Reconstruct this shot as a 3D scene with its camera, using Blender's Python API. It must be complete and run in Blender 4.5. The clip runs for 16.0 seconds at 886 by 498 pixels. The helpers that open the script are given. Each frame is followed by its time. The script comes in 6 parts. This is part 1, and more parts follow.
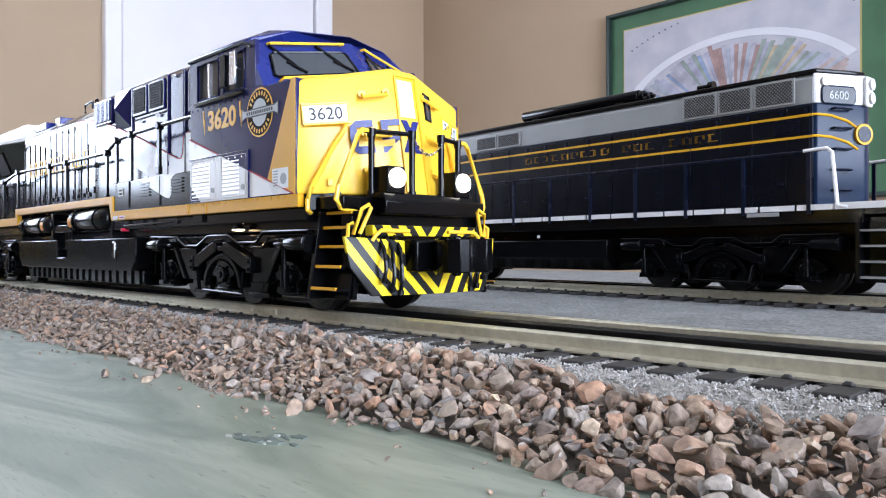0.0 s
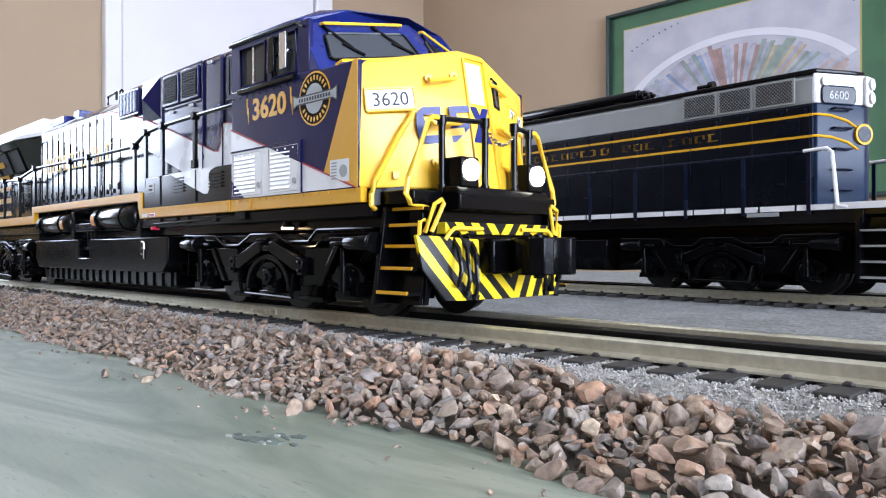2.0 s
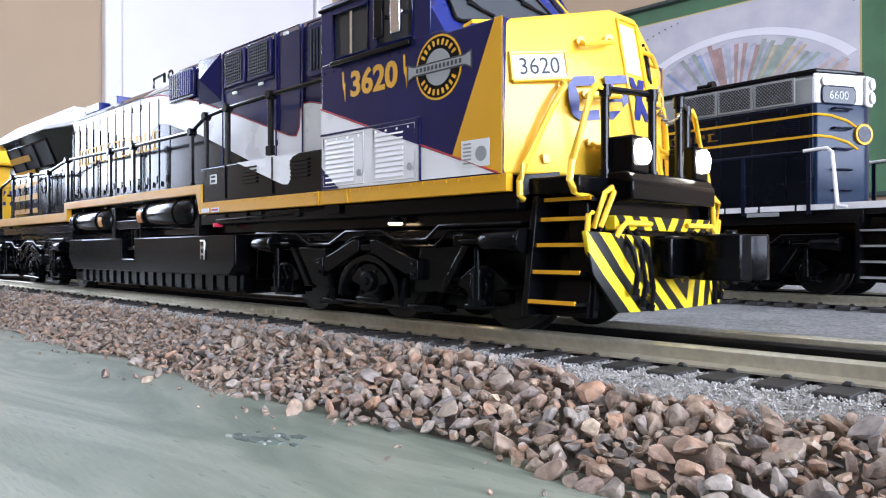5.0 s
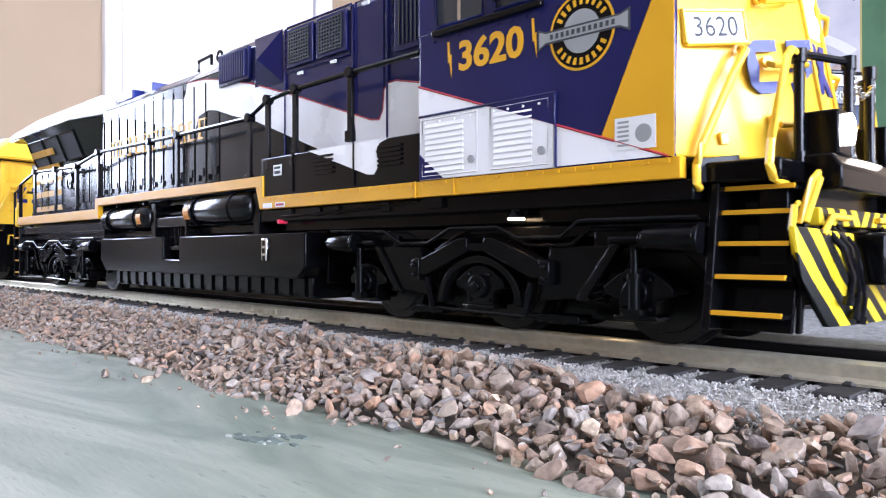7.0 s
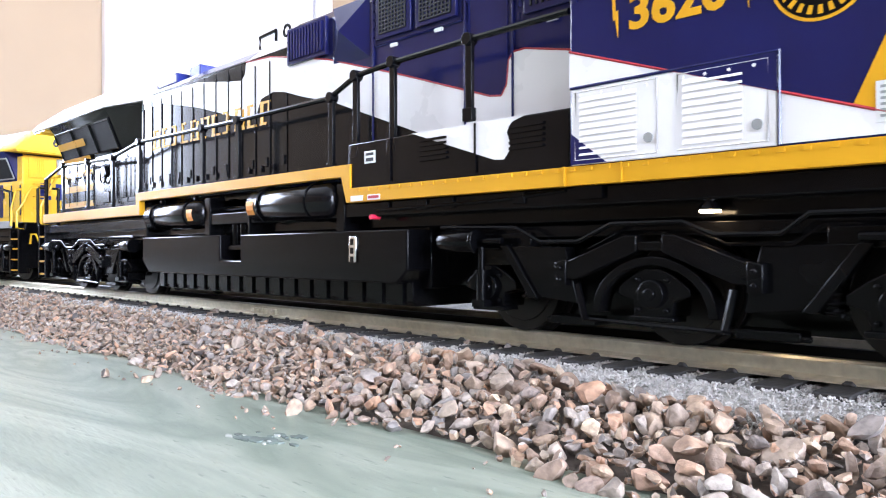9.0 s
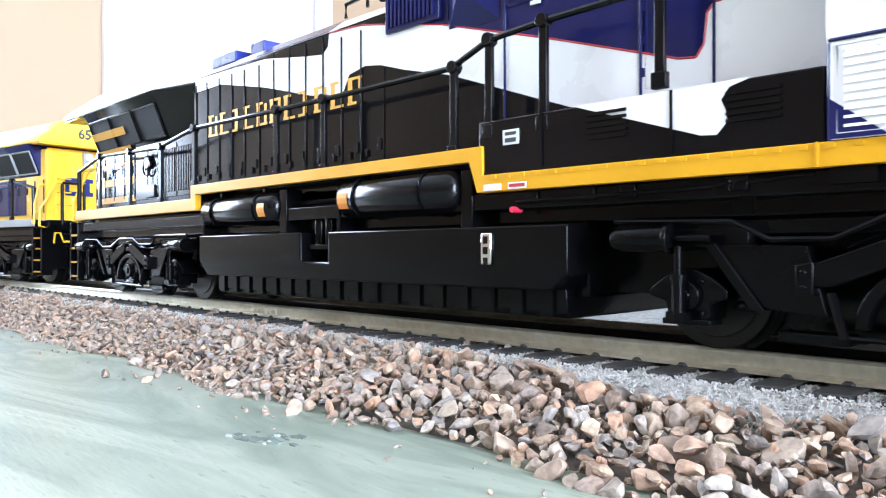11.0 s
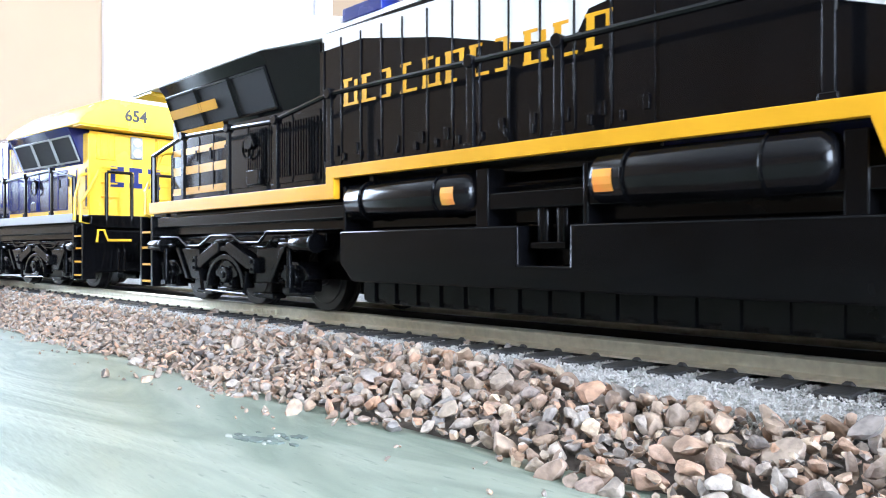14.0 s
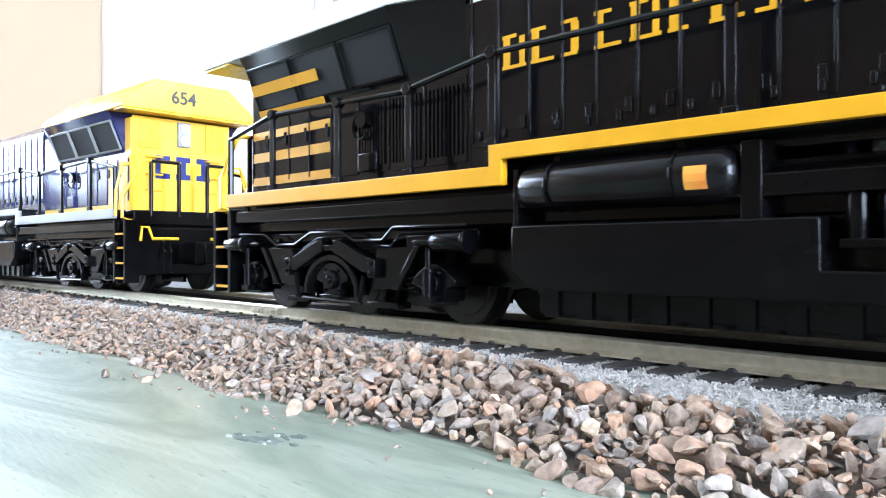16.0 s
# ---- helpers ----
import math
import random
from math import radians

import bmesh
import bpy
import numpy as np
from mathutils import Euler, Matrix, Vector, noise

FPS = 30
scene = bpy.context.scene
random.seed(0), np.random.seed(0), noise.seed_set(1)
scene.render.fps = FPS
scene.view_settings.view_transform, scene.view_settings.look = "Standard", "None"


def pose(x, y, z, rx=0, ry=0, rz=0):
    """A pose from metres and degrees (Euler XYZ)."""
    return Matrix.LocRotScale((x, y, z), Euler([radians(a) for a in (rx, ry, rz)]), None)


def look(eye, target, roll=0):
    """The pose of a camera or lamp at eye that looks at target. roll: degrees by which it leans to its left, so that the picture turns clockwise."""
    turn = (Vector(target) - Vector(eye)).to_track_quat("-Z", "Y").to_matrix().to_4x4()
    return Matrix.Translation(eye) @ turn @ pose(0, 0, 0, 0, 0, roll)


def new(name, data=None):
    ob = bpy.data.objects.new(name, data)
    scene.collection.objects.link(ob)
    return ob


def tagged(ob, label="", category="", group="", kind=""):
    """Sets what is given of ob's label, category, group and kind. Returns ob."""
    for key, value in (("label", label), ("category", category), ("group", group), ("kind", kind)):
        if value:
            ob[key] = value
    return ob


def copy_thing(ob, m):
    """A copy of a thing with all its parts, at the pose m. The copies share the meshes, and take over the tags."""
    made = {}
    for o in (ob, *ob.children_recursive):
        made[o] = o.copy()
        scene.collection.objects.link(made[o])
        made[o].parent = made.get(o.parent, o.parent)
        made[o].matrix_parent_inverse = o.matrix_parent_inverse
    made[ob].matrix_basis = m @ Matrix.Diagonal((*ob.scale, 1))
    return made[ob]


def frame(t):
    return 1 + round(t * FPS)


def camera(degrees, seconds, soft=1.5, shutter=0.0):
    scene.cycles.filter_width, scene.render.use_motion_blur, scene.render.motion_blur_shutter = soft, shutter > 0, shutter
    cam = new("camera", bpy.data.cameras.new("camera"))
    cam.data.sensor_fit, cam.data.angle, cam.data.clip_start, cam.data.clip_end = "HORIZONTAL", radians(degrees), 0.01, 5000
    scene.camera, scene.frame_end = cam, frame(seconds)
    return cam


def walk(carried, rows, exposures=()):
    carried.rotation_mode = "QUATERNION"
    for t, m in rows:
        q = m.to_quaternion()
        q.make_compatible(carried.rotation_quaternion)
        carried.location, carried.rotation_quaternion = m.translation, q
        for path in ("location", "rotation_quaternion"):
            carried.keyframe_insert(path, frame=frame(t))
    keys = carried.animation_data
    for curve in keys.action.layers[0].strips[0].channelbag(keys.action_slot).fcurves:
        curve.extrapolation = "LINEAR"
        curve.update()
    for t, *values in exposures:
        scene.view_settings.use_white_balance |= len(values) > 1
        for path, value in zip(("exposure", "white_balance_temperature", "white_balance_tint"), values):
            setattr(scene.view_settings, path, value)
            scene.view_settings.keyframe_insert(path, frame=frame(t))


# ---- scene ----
MM = 0.001

# ---- camera ----
cam = camera(61.16, 16.0, soft=1.1, shutter=0.4)
EYE = (0.0, -0.1546, 0.0189)
YAW, PITCH = radians(-45.58), radians(0.06)
AIM = (math.sin(YAW) * math.cos(PITCH), math.cos(YAW) * math.cos(PITCH), math.sin(PITCH))
CAM_POSE = look(EYE, tuple(e + a for e, a in zip(EYE, AIM)), -0.12)
EXPOSURES = [(0.0, -0.25, 6300, 10), (4.2, -0.25, 6300, 11), (5.5, -0.06, 6300, 13), (6.3, 0.08, 6200, 15), (7.0, 0.22, 6180, 16), (8.0, 0.46, 6250, 14), (9.2, 0.66, 6300, 12), (11.3, 0.87, 6080, 6), (16.0, 0.9, 6000, 5)]
walk(cam, [(0.0, CAM_POSE), (16.0, CAM_POSE)], EXPOSURES)

# ---- light ----
WALL_X, WALL_X2, WALL_Y, WALL_Y2 = -2.26, 2.6, 1.95, -4.6
FLOOR_Z, CEIL_Z, TABLE_Z = -0.92, 1.55, -0.0145

world = bpy.data.worlds.new("sky")
scene.world = world
world.use_nodes = True
wn = world.node_tree.nodes
sky = wn.new("ShaderNodeTexSky")
sky.sky_type, sky.sun_disc = "NISHITA", False
sky.sun_elevation, sky.sun_rotation = radians(38), radians(200)
world.node_tree.links.new(sky.outputs[0], wn["Background"].inputs[0])
wn["Background"].inputs[1].default_value = 0.12


def window_lamp(name, eye, target, w, h, power, colour=(0.74, 0.82, 1.0)):
    """Skylight that comes in at a window's opening."""
    data = bpy.data.lights.new(name, "AREA")
    data.shape, data.size, data.size_y, data.energy, data.color = "RECTANGLE", w, h, power, colour
    ob = new(name, data)
    ob.matrix_world = look(eye, target)
    return ob


# windows: (wall, centre along the wall, width, sill z, head z)
WIN_LEFT = (-0.42, 1.1, 0.15, 1.2)
WIN_RIGHT = (-0.05, 2.7, 0.0, 1.35)
window_lamp("window_light_left", (WALL_X - 0.04, WIN_LEFT[0], 0.675), (0, WIN_LEFT[0], 0.675), 1.06, 1.03, 64)
window_lamp("window_light_right", (WALL_X2 + 0.04, WIN_RIGHT[0], 0.62), (0, WIN_RIGHT[0], 0.62), 2.66, 1.3, 300)


# ---- materials ----
def material(name, colour, rough=0.5, metal=0.0, var=0.25, scale=60.0, bump=0.0, bump_scale=400.0, coat=0.0, spec=0.5, emit=0.0, second=None, per=0.0, fine=0.0):
    """A principled material with broad and fine variation. colour: base; second: the colour of the patches; per: variation from piece to piece."""
    m = bpy.data.materials.new(name)
    m.use_nodes = True
    nt = m.node_tree
    nodes, link = nt.nodes, nt.links.new
    b = nodes["Principled BSDF"]
    b.inputs["Roughness"].default_value, b.inputs["Metallic"].default_value = rough, metal
    b.inputs["Coat Weight"].default_value = coat
    b.inputs["Coat Roughness"].default_value = 0.12
    b.inputs["Specular IOR Level"].default_value = spec
    tc = nodes.new("ShaderNodeTexCoord")
    n1 = nodes.new("ShaderNodeTexNoise")
    n1.inputs["Scale"].default_value, n1.inputs["Detail"].default_value = scale, 6
    link(tc.outputs["Object"], n1.inputs["Vector"])
    ramp = nodes.new("ShaderNodeValToRGB")
    c = Vector(colour)
    lo = Vector(second) if second else c * (1 - var)
    ramp.color_ramp.elements[0].position, ramp.color_ramp.elements[1].position = 0.35, 0.65
    ramp.color_ramp.elements[0].color = (*lo, 1)
    ramp.color_ramp.elements[1].color = (*(c if second else c * (1 + var * 0.5)), 1)
    link(n1.outputs["Fac"], ramp.inputs[0])
    out = ramp.outputs[0]
    if fine:
        n3 = nodes.new("ShaderNodeTexNoise")
        n3.inputs["Scale"].default_value, n3.inputs["Detail"].default_value = scale * 14, 3
        link(tc.outputs["Object"], n3.inputs["Vector"])
        mr = nodes.new("ShaderNodeMapRange")
        mr.inputs[1].default_value, mr.inputs[2].default_value = 0.3, 0.7
        mr.inputs[3].default_value, mr.inputs[4].default_value = 1 - fine, 1 + fine
        link(n3.outputs["Fac"], mr.inputs[0])
        mul = nodes.new("ShaderNodeVectorMath")
        mul.operation = "SCALE"
        link(out, mul.inputs[0])
        link(mr.outputs[0], mul.inputs["Scale"])
        out = mul.outputs[0]
    if per:
        info = nodes.new("ShaderNodeObjectInfo")
        hsv = nodes.new("ShaderNodeHueSaturation")
        mr = nodes.new("ShaderNodeMapRange")
        mr.inputs[3].default_value, mr.inputs[4].default_value = 1 - per, 1 + per
        link(info.outputs["Random"], mr.inputs[0])
        link(mr.outputs[0], hsv.inputs["Value"])
        link(out, hsv.inputs["Color"])
        out = hsv.outputs[0]
    link(out, b.inputs["Base Color"])
    rr = nodes.new("ShaderNodeMapRange")
    rr.inputs[3].default_value, rr.inputs[4].default_value = max(0.02, rough * 0.8), min(1, rough * 1.2)
    link(n1.outputs["Fac"], rr.inputs[0])
    link(rr.outputs[0], b.inputs["Roughness"])
    if bump:
        n2 = nodes.new("ShaderNodeTexNoise")
        n2.inputs["Scale"].default_value, n2.inputs["Detail"].default_value = bump_scale, 4
        link(tc.outputs["Object"], n2.inputs["Vector"])
        bp = nodes.new("ShaderNodeBump")
        bp.inputs["Strength"].default_value, bp.inputs["Distance"].default_value = bump, 0.0004
        link(n2.outputs["Fac"], bp.inputs["Height"])
        link(bp.outputs[0], b.inputs["Normal"])
    if emit:
        b.inputs["Emission Color"].default_value = (*colour, 1)
        b.inputs["Emission Strength"].default_value = emit
    return m


def glass_material(name, tint=(0.9, 0.95, 1.0)):
    m = bpy.data.materials.new(name)
    m.use_nodes = True
    b = m.node_tree.nodes["Principled BSDF"]
    b.inputs["Base Color"].default_value = (*tint, 1)
    b.inputs["Roughness"].default_value = 0.03
    b.inputs["Transmission Weight"].default_value = 1.0
    b.inputs["IOR"].default_value = 1.1
    return m


BLUE = material("navy_enamel", (0.010, 0.012, 0.075), 0.16, var=0.12, spec=0.36)
ROOF_BLUE = material("bright_blue_enamel", (0.012, 0.021, 0.15), 0.28, var=0.12, spec=0.3)
BLACK = material("black_enamel", (0.004, 0.004, 0.005), 0.13, var=0.2, spec=0.2)
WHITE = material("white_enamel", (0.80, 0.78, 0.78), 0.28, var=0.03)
YELLOW = material("yellow_enamel", (0.90, 0.54, 0.04), 0.26, var=0.04, spec=0.4)
GOLD = material("gold_yellow_paint", (0.68, 0.34, 0.015), 0.35, var=0.06, spec=0.2)
RED = material("red_pinstripe", (0.4, 0.02, 0.03), 0.4, var=0.1)
UNDER = material("satin_black_plastic", (0.0025, 0.0025, 0.003), 0.17, var=0.35, bump=0.04, spec=0.11)
STEEL = material("dark_wheel_steel", (0.012, 0.011, 0.011), 0.3, 0.3, var=0.3, spec=0.25)
RAIL = material("nickel_rail", (0.66, 0.62, 0.50), 0.3, 0.5, var=0.2, scale=40, second=(0.50, 0.46, 0.35), fine=0.12)
CHROME = material("polished_metal", (0.7, 0.7, 0.7), 0.15, 1.0, var=0.1)
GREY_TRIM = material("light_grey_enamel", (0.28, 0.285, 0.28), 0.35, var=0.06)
# One dark blue paint: shade darkens the side-door tone, light lifts the end's.
BO_SHADED = material("blue_enamel_shaded", (0.003, 0.004, 0.008), 0.25, var=0.2, spec=0.18)
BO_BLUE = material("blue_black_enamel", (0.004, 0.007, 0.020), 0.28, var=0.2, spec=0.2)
BO_LIT = material("blue_enamel_lit", (0.005, 0.015, 0.040), 0.3, var=0.15, spec=0.2)
MESH_DARK = material("dark_screen", (0.006, 0.0065, 0.009), 0.6, var=0.3, bump=0.3, bump_scale=2500, spec=0.2)
LAMP_ON = material("lit_lamp", (1.0, 0.93, 0.78), 0.3, emit=30)
LAMP_SMALL = material("lit_warm_lamp", (1.0, 0.72, 0.4), 0.3, emit=45)
LAMP_OFF = material("lamp_lens", (0.6, 0.6, 0.58), 0.15, var=0.1)
RED_LENS = material("red_cap", (0.75, 0.03, 0.08), 0.3, var=0.1)
ORANGE = material("orange_label", (0.75, 0.2, 0.03), 0.5, var=0.2, second=(0.7, 0.45, 0.05))
PAPER = material("white_label", (0.7, 0.7, 0.68), 0.5, var=0.05)
INK = material("grey_print", (0.05, 0.05, 0.055), 0.6, var=0.1, spec=0.2)
GLASS = glass_material("clear_glass")
WALL = material("tan_wall_paint", (0.43, 0.315, 0.21), 0.75, var=0.05, scale=3, bump=0.1, bump_scale=150)
DOOR_W = material("white_door_paint", (0.80, 0.78, 0.80), 0.45, var=0.03, scale=4)
CEIL = material("ceiling_paint", (0.78, 0.76, 0.72), 0.85, var=0.04, scale=3, bump=0.1, bump_scale=120)
FLOOR = material("floor_carpet", (0.25, 0.2, 0.15), 0.95, var=0.2, scale=40, bump=0.4, bump_scale=300)
GREEN_FRAME = material("green_mat_board", (0.05, 0.13, 0.06), 0.5, var=0.15, scale=12)
DARK_FRAME = material("dark_green_moulding", (0.02, 0.035, 0.03), 0.4, var=0.2, scale=20)
BED = material("grey_roadbed", (0.20, 0.20, 0.195), 0.9, var=0.2, scale=60, bump=1.0, bump_scale=450, fine=0.5)
TIE = material("dark_tie_plastic", (0.028, 0.025, 0.023), 0.6, var=0.4, scale=200, bump=0.3, bump_scale=1200)
# Brown bank surface under the stones, coloured darker to deepen the shadows between them.
SHADED_BASE = material("gravel_base_shaded", (0.10, 0.08, 0.065), 0.9, var=0.4, scale=300, bump=0.8, bump_scale=900)


def table_material():
    """Plywood under thin sage-green paint: swirling grain, knots, pale worn patches."""
    m = material("sage_painted_plywood", (0.27, 0.34, 0.27), 0.42, var=0.1, scale=9)
    nt = m.node_tree
    nodes, link = nt.nodes, nt.links.new
    b = nodes["Principled BSDF"]
    tc = nodes.new("ShaderNodeTexCoord")
    mp = nodes.new("ShaderNodeMapping")
    mp.inputs["Rotation"].default_value = (0, 0, radians(8))
    mp.inputs["Scale"].default_value = (5, 22, 5)
    link(tc.outputs["Object"], mp.inputs["Vector"])
    w = nodes.new("ShaderNodeTexNoise")
    w.inputs["Scale"].default_value, w.inputs["Detail"].default_value, w.inputs["Distortion"].default_value = 1.3, 4, 1.9
    link(mp.outputs[0], w.inputs["Vector"])
    mt = nodes.new("ShaderNodeMath")
    mt.operation = "MULTIPLY"
    mt.inputs[1].default_value = 9
    link(w.outputs["Fac"], mt.inputs[0])
    fr = nodes.new("ShaderNodeMath")
    fr.operation = "PINGPONG"
    fr.inputs[1].default_value = 1.0
    link(mt.outputs[0], fr.inputs[0])
    ramp = nodes.new("ShaderNodeValToRGB")
    ramp.color_ramp.elements[0].color = (0.165, 0.200, 0.155, 1)
    ramp.color_ramp.elements[1].color = (0.285, 0.310, 0.250, 1)
    link(fr.outputs[0], ramp.inputs[0])
    # short dark flecks along the grain
    mp2 = nodes.new("ShaderNodeMapping")
    mp2.inputs["Rotation"].default_value, mp2.inputs["Scale"].default_value = (0, 0, radians(8)), (0.35, 1.5, 1)
    link(tc.outputs["Object"], mp2.inputs["Vector"])
    sp = nodes.new("ShaderNodeTexNoise")
    sp.inputs["Scale"].default_value, sp.inputs["Detail"].default_value = 620, 5
    link(mp2.outputs[0], sp.inputs["Vector"])
    r2 = nodes.new("ShaderNodeValToRGB")
    r2.color_ramp.elements[0].position, r2.color_ramp.elements[1].position = 0.62, 0.7
    link(sp.outputs["Fac"], r2.inputs[0])
    mix = nodes.new("ShaderNodeMixRGB")
    mix.inputs[2].default_value = (0.16, 0.19, 0.148, 1)
    link(r2.outputs[0], mix.inputs[0])
    link(ramp.outputs[0], mix.inputs[1])
    link(mix.outputs[0], b.inputs["Base Color"])
    bp = nodes.new("ShaderNodeBump")
    bp.inputs["Strength"].default_value, bp.inputs["Distance"].default_value = 0.2, 0.0005
    add = nodes.new("ShaderNodeMath")
    add.operation = "ADD"
    link(fr.outputs[0], add.inputs[0])
    link(sp.outputs["Fac"], add.inputs[1])
    link(add.outputs[0], bp.inputs["Height"])
    link(bp.outputs[0], b.inputs["Normal"])
    return m


def stone_material():
    """River gravel: brown, grey, pink and buff stones; each stone its own tone."""
    m = bpy.data.materials.new("river_gravel")
    m.use_nodes = True
    nt = m.node_tree
    nodes, link = nt.nodes, nt.links.new
    b = nodes["Principled BSDF"]
    b.inputs["Roughness"].default_value = 0.7
    geo, info, tc = nodes.new("ShaderNodeNewGeometry"), nodes.new("ShaderNodeObjectInfo"), nodes.new("ShaderNodeTexCoord")
    add = nodes.new("ShaderNodeMath")
    add.operation = "ADD"
    link(geo.outputs["Random Per Island"], add.inputs[0])
    link(info.outputs["Random"], add.inputs[1])
    fr = nodes.new("ShaderNodeMath")
    fr.operation = "FRACT"
    link(add.outputs[0], fr.inputs[0])
    ramp = nodes.new("ShaderNodeValToRGB")
    cr = ramp.color_ramp
    tones = [(0.0, (0.234, 0.146, 0.094)), (0.12, (0.344, 0.245, 0.172)), (0.22, (0.234, 0.211, 0.190)), (0.32, (0.381, 0.234, 0.151)), (0.40, (0.105, 0.094, 0.087)), (0.50, (0.307, 0.223, 0.161)), (0.58, (0.381, 0.334, 0.290)),
             (0.66, (0.190, 0.123, 0.083)), (0.74, (0.455, 0.264, 0.167)), (0.82, (0.228, 0.205, 0.190)), (0.9, (0.492, 0.375, 0.262)), (0.96, (0.141, 0.123, 0.112)), (1.0, (0.296, 0.188, 0.128))]
    while len(cr.elements) < len(tones):
        cr.elements.new(0.5)
    for e, (p, c) in zip(cr.elements, tones):
        e.position, e.color = p, (*c, 1)
    link(fr.outputs[0], ramp.inputs[0])
    n = nodes.new("ShaderNodeTexNoise")
    n.inputs["Scale"].default_value, n.inputs["Detail"].default_value = 700, 8
    link(tc.outputs["Object"], n.inputs["Vector"])
    mr = nodes.new("ShaderNodeMapRange")
    mr.inputs[1].default_value, mr.inputs[2].default_value, mr.inputs[3].default_value, mr.inputs[4].default_value = 0.3, 0.7, 0.62, 1.3
    link(n.outputs["Fac"], mr.inputs[0])
    sc = nodes.new("ShaderNodeVectorMath")
    sc.operation = "SCALE"
    link(ramp.outputs[0], sc.inputs[0])
    link(mr.outputs[0], sc.inputs["Scale"])
    link(sc.outputs[0], b.inputs["Base Color"])
    bp = nodes.new("ShaderNodeBump")
    bp.inputs["Strength"].default_value, bp.inputs["Distance"].default_value = 0.9, 0.0005
    link(n.outputs["Fac"], bp.inputs["Height"])
    link(bp.outputs[0], b.inputs["Normal"])
    return m


TABLE = table_material()
STONE = stone_material()
GRIT = material("pale_grey_grit", (0.46, 0.44, 0.41), 0.85, var=0.3, scale=500, bump=0.4, bump_scale=2000, fine=0.25)


# ---- mesh helpers (millimetres in a thing's own space) ----
class Shape:
    """Collects vertices and faces in millimetres."""

    def __init__(self):
        self.v, self.f = [], []

    def add(self, verts, faces):
        k = len(self.v)
        self.v += [tuple(p) for p in verts]
        self.f += [tuple(i + k for i in f) for f in faces]
        return self

    def box(self, x0, x1, y0, y1, z0, z1):
        v = [(x, y, z) for x in (x0, x1) for y in (y0, y1) for z in (z0, z1)]
        return self.add(v, [(0, 1, 3, 2), (4, 6, 7, 5), (0, 4, 5, 1), (2, 3, 7, 6), (0, 2, 6, 4), (1, 5, 7, 3)])

    def prism(self, poly, axis, a, b):
        """A polygon drawn in the two other axes and drawn out along axis from a to b."""
        def put(p, w):
            q = list(p)
            q.insert("xyz".index(axis), w)
            return q
        n = len(poly)
        v = [put(p, a) for p in poly] + [put(p, b) for p in poly]
        return self.add(v, [tuple(range(n)), tuple(range(2 * n - 1, n - 1, -1))] + [(i, i + n, (i + 1) % n + n, (i + 1) % n) for i in range(n)])

    def loft(self, rings):
        """Closed rings of equal length, capped at both ends."""
        n = len(rings[0])
        v = [p for r in rings for p in r]
        f = [tuple(range(n)), tuple(range(len(v) - 1, len(v) - n - 1, -1))]
        for k in range(len(rings) - 1):
            f += [(k * n + i, (k + 1) * n + i, (k + 1) * n + (i + 1) % n, k * n + (i + 1) % n) for i in range(n)]
        return self.add(v, f)

    def tube(self, pts, r, n=8):
        pts = [Vector(p) for p in pts]
        rings = []
        for i, p in enumerate(pts):
            d = (pts[min(i + 1, len(pts) - 1)] - pts[max(i - 1, 0)]).normalized()
            up = Vector((0, 0, 1)) if abs(d.z) < 0.9 else Vector((1, 0, 0))
            a = d.cross(up).normalized()
            b = a.cross(d)
            rings.append([tuple(p + (a * math.cos(2 * math.pi * k / n) + b * math.sin(2 * math.pi * k / n)) * r) for k in range(n)])
        return self.loft(rings)

    def cyl(self, p, q, r, n=20):
        return self.tube([p, q], r, n)

    def mirrored(self):
        """Adds the mirror image across y = 0."""
        k = len(self.v)
        self.v += [(x, -y, z) for x, y, z in self.v]
        self.f += [tuple(i + k for i in reversed(f)) for f in self.f]
        return self

    def flip(self):
        self.v = [(x, -y, z) for x, y, z in self.v]
        self.f = [tuple(reversed(f)) for f in self.f]
        return self


def mesh_of(name, shape, mat, bevel=0.0, smooth=True, unit=MM):
    bm = bmesh.new()
    vs = [bm.verts.new((x * unit, y * unit, z * unit)) for x, y, z in shape.v]
    for f in shape.f:
        try:
            bm.faces.new([vs[i] for i in f])
        except ValueError:
            pass
    bmesh.ops.recalc_face_normals(bm, faces=bm.faces)
    if bevel:
        for f in bm.faces:
            f.smooth = any(len(e.link_faces) == 2 and 0.02 < e.calc_face_angle(0) <= 0.5 for e in f.edges)
        edges = [e for e in bm.edges if len(e.link_faces) == 2 and e.calc_face_angle(0) > 0.5]
        made = bmesh.ops.bevel(bm, geom=edges, offset=bevel * unit, segments=2, affect="EDGES", profile=0.5, clamp_overlap=True)
        for f in made["faces"]:
            f.smooth = f.calc_area() / max(e.calc_length() for e in f.edges) < 1.2 * bevel * unit
    me = bpy.data.meshes.new(name)
    bm.to_mesh(me)
    bm.free()
    if smooth:
        if not bevel:
            me.polygons.foreach_set("use_smooth", [True] * len(me.polygons))
            me.set_sharp_from_angle(angle=radians(38))
    me.materials.append(mat)
    return me


def part(name, shape, mat, parent=None, label="", bevel=0.0, at=None):
    ob = new(name, mesh_of(name, shape, mat, bevel))
    if parent:
        ob.parent = parent
    if at:
        ob.matrix_basis = at
    if label:
        ob["label"] = label
    return ob


def both(name, shape, mat, parent, label="", bevel=0.0):
    """The part on the near side and its mirror image on the other."""
    part(name, shape, mat, parent, label, bevel)
    other = Shape().add(shape.v, shape.f)
    return part(name, other.flip(), mat, parent, label, bevel)


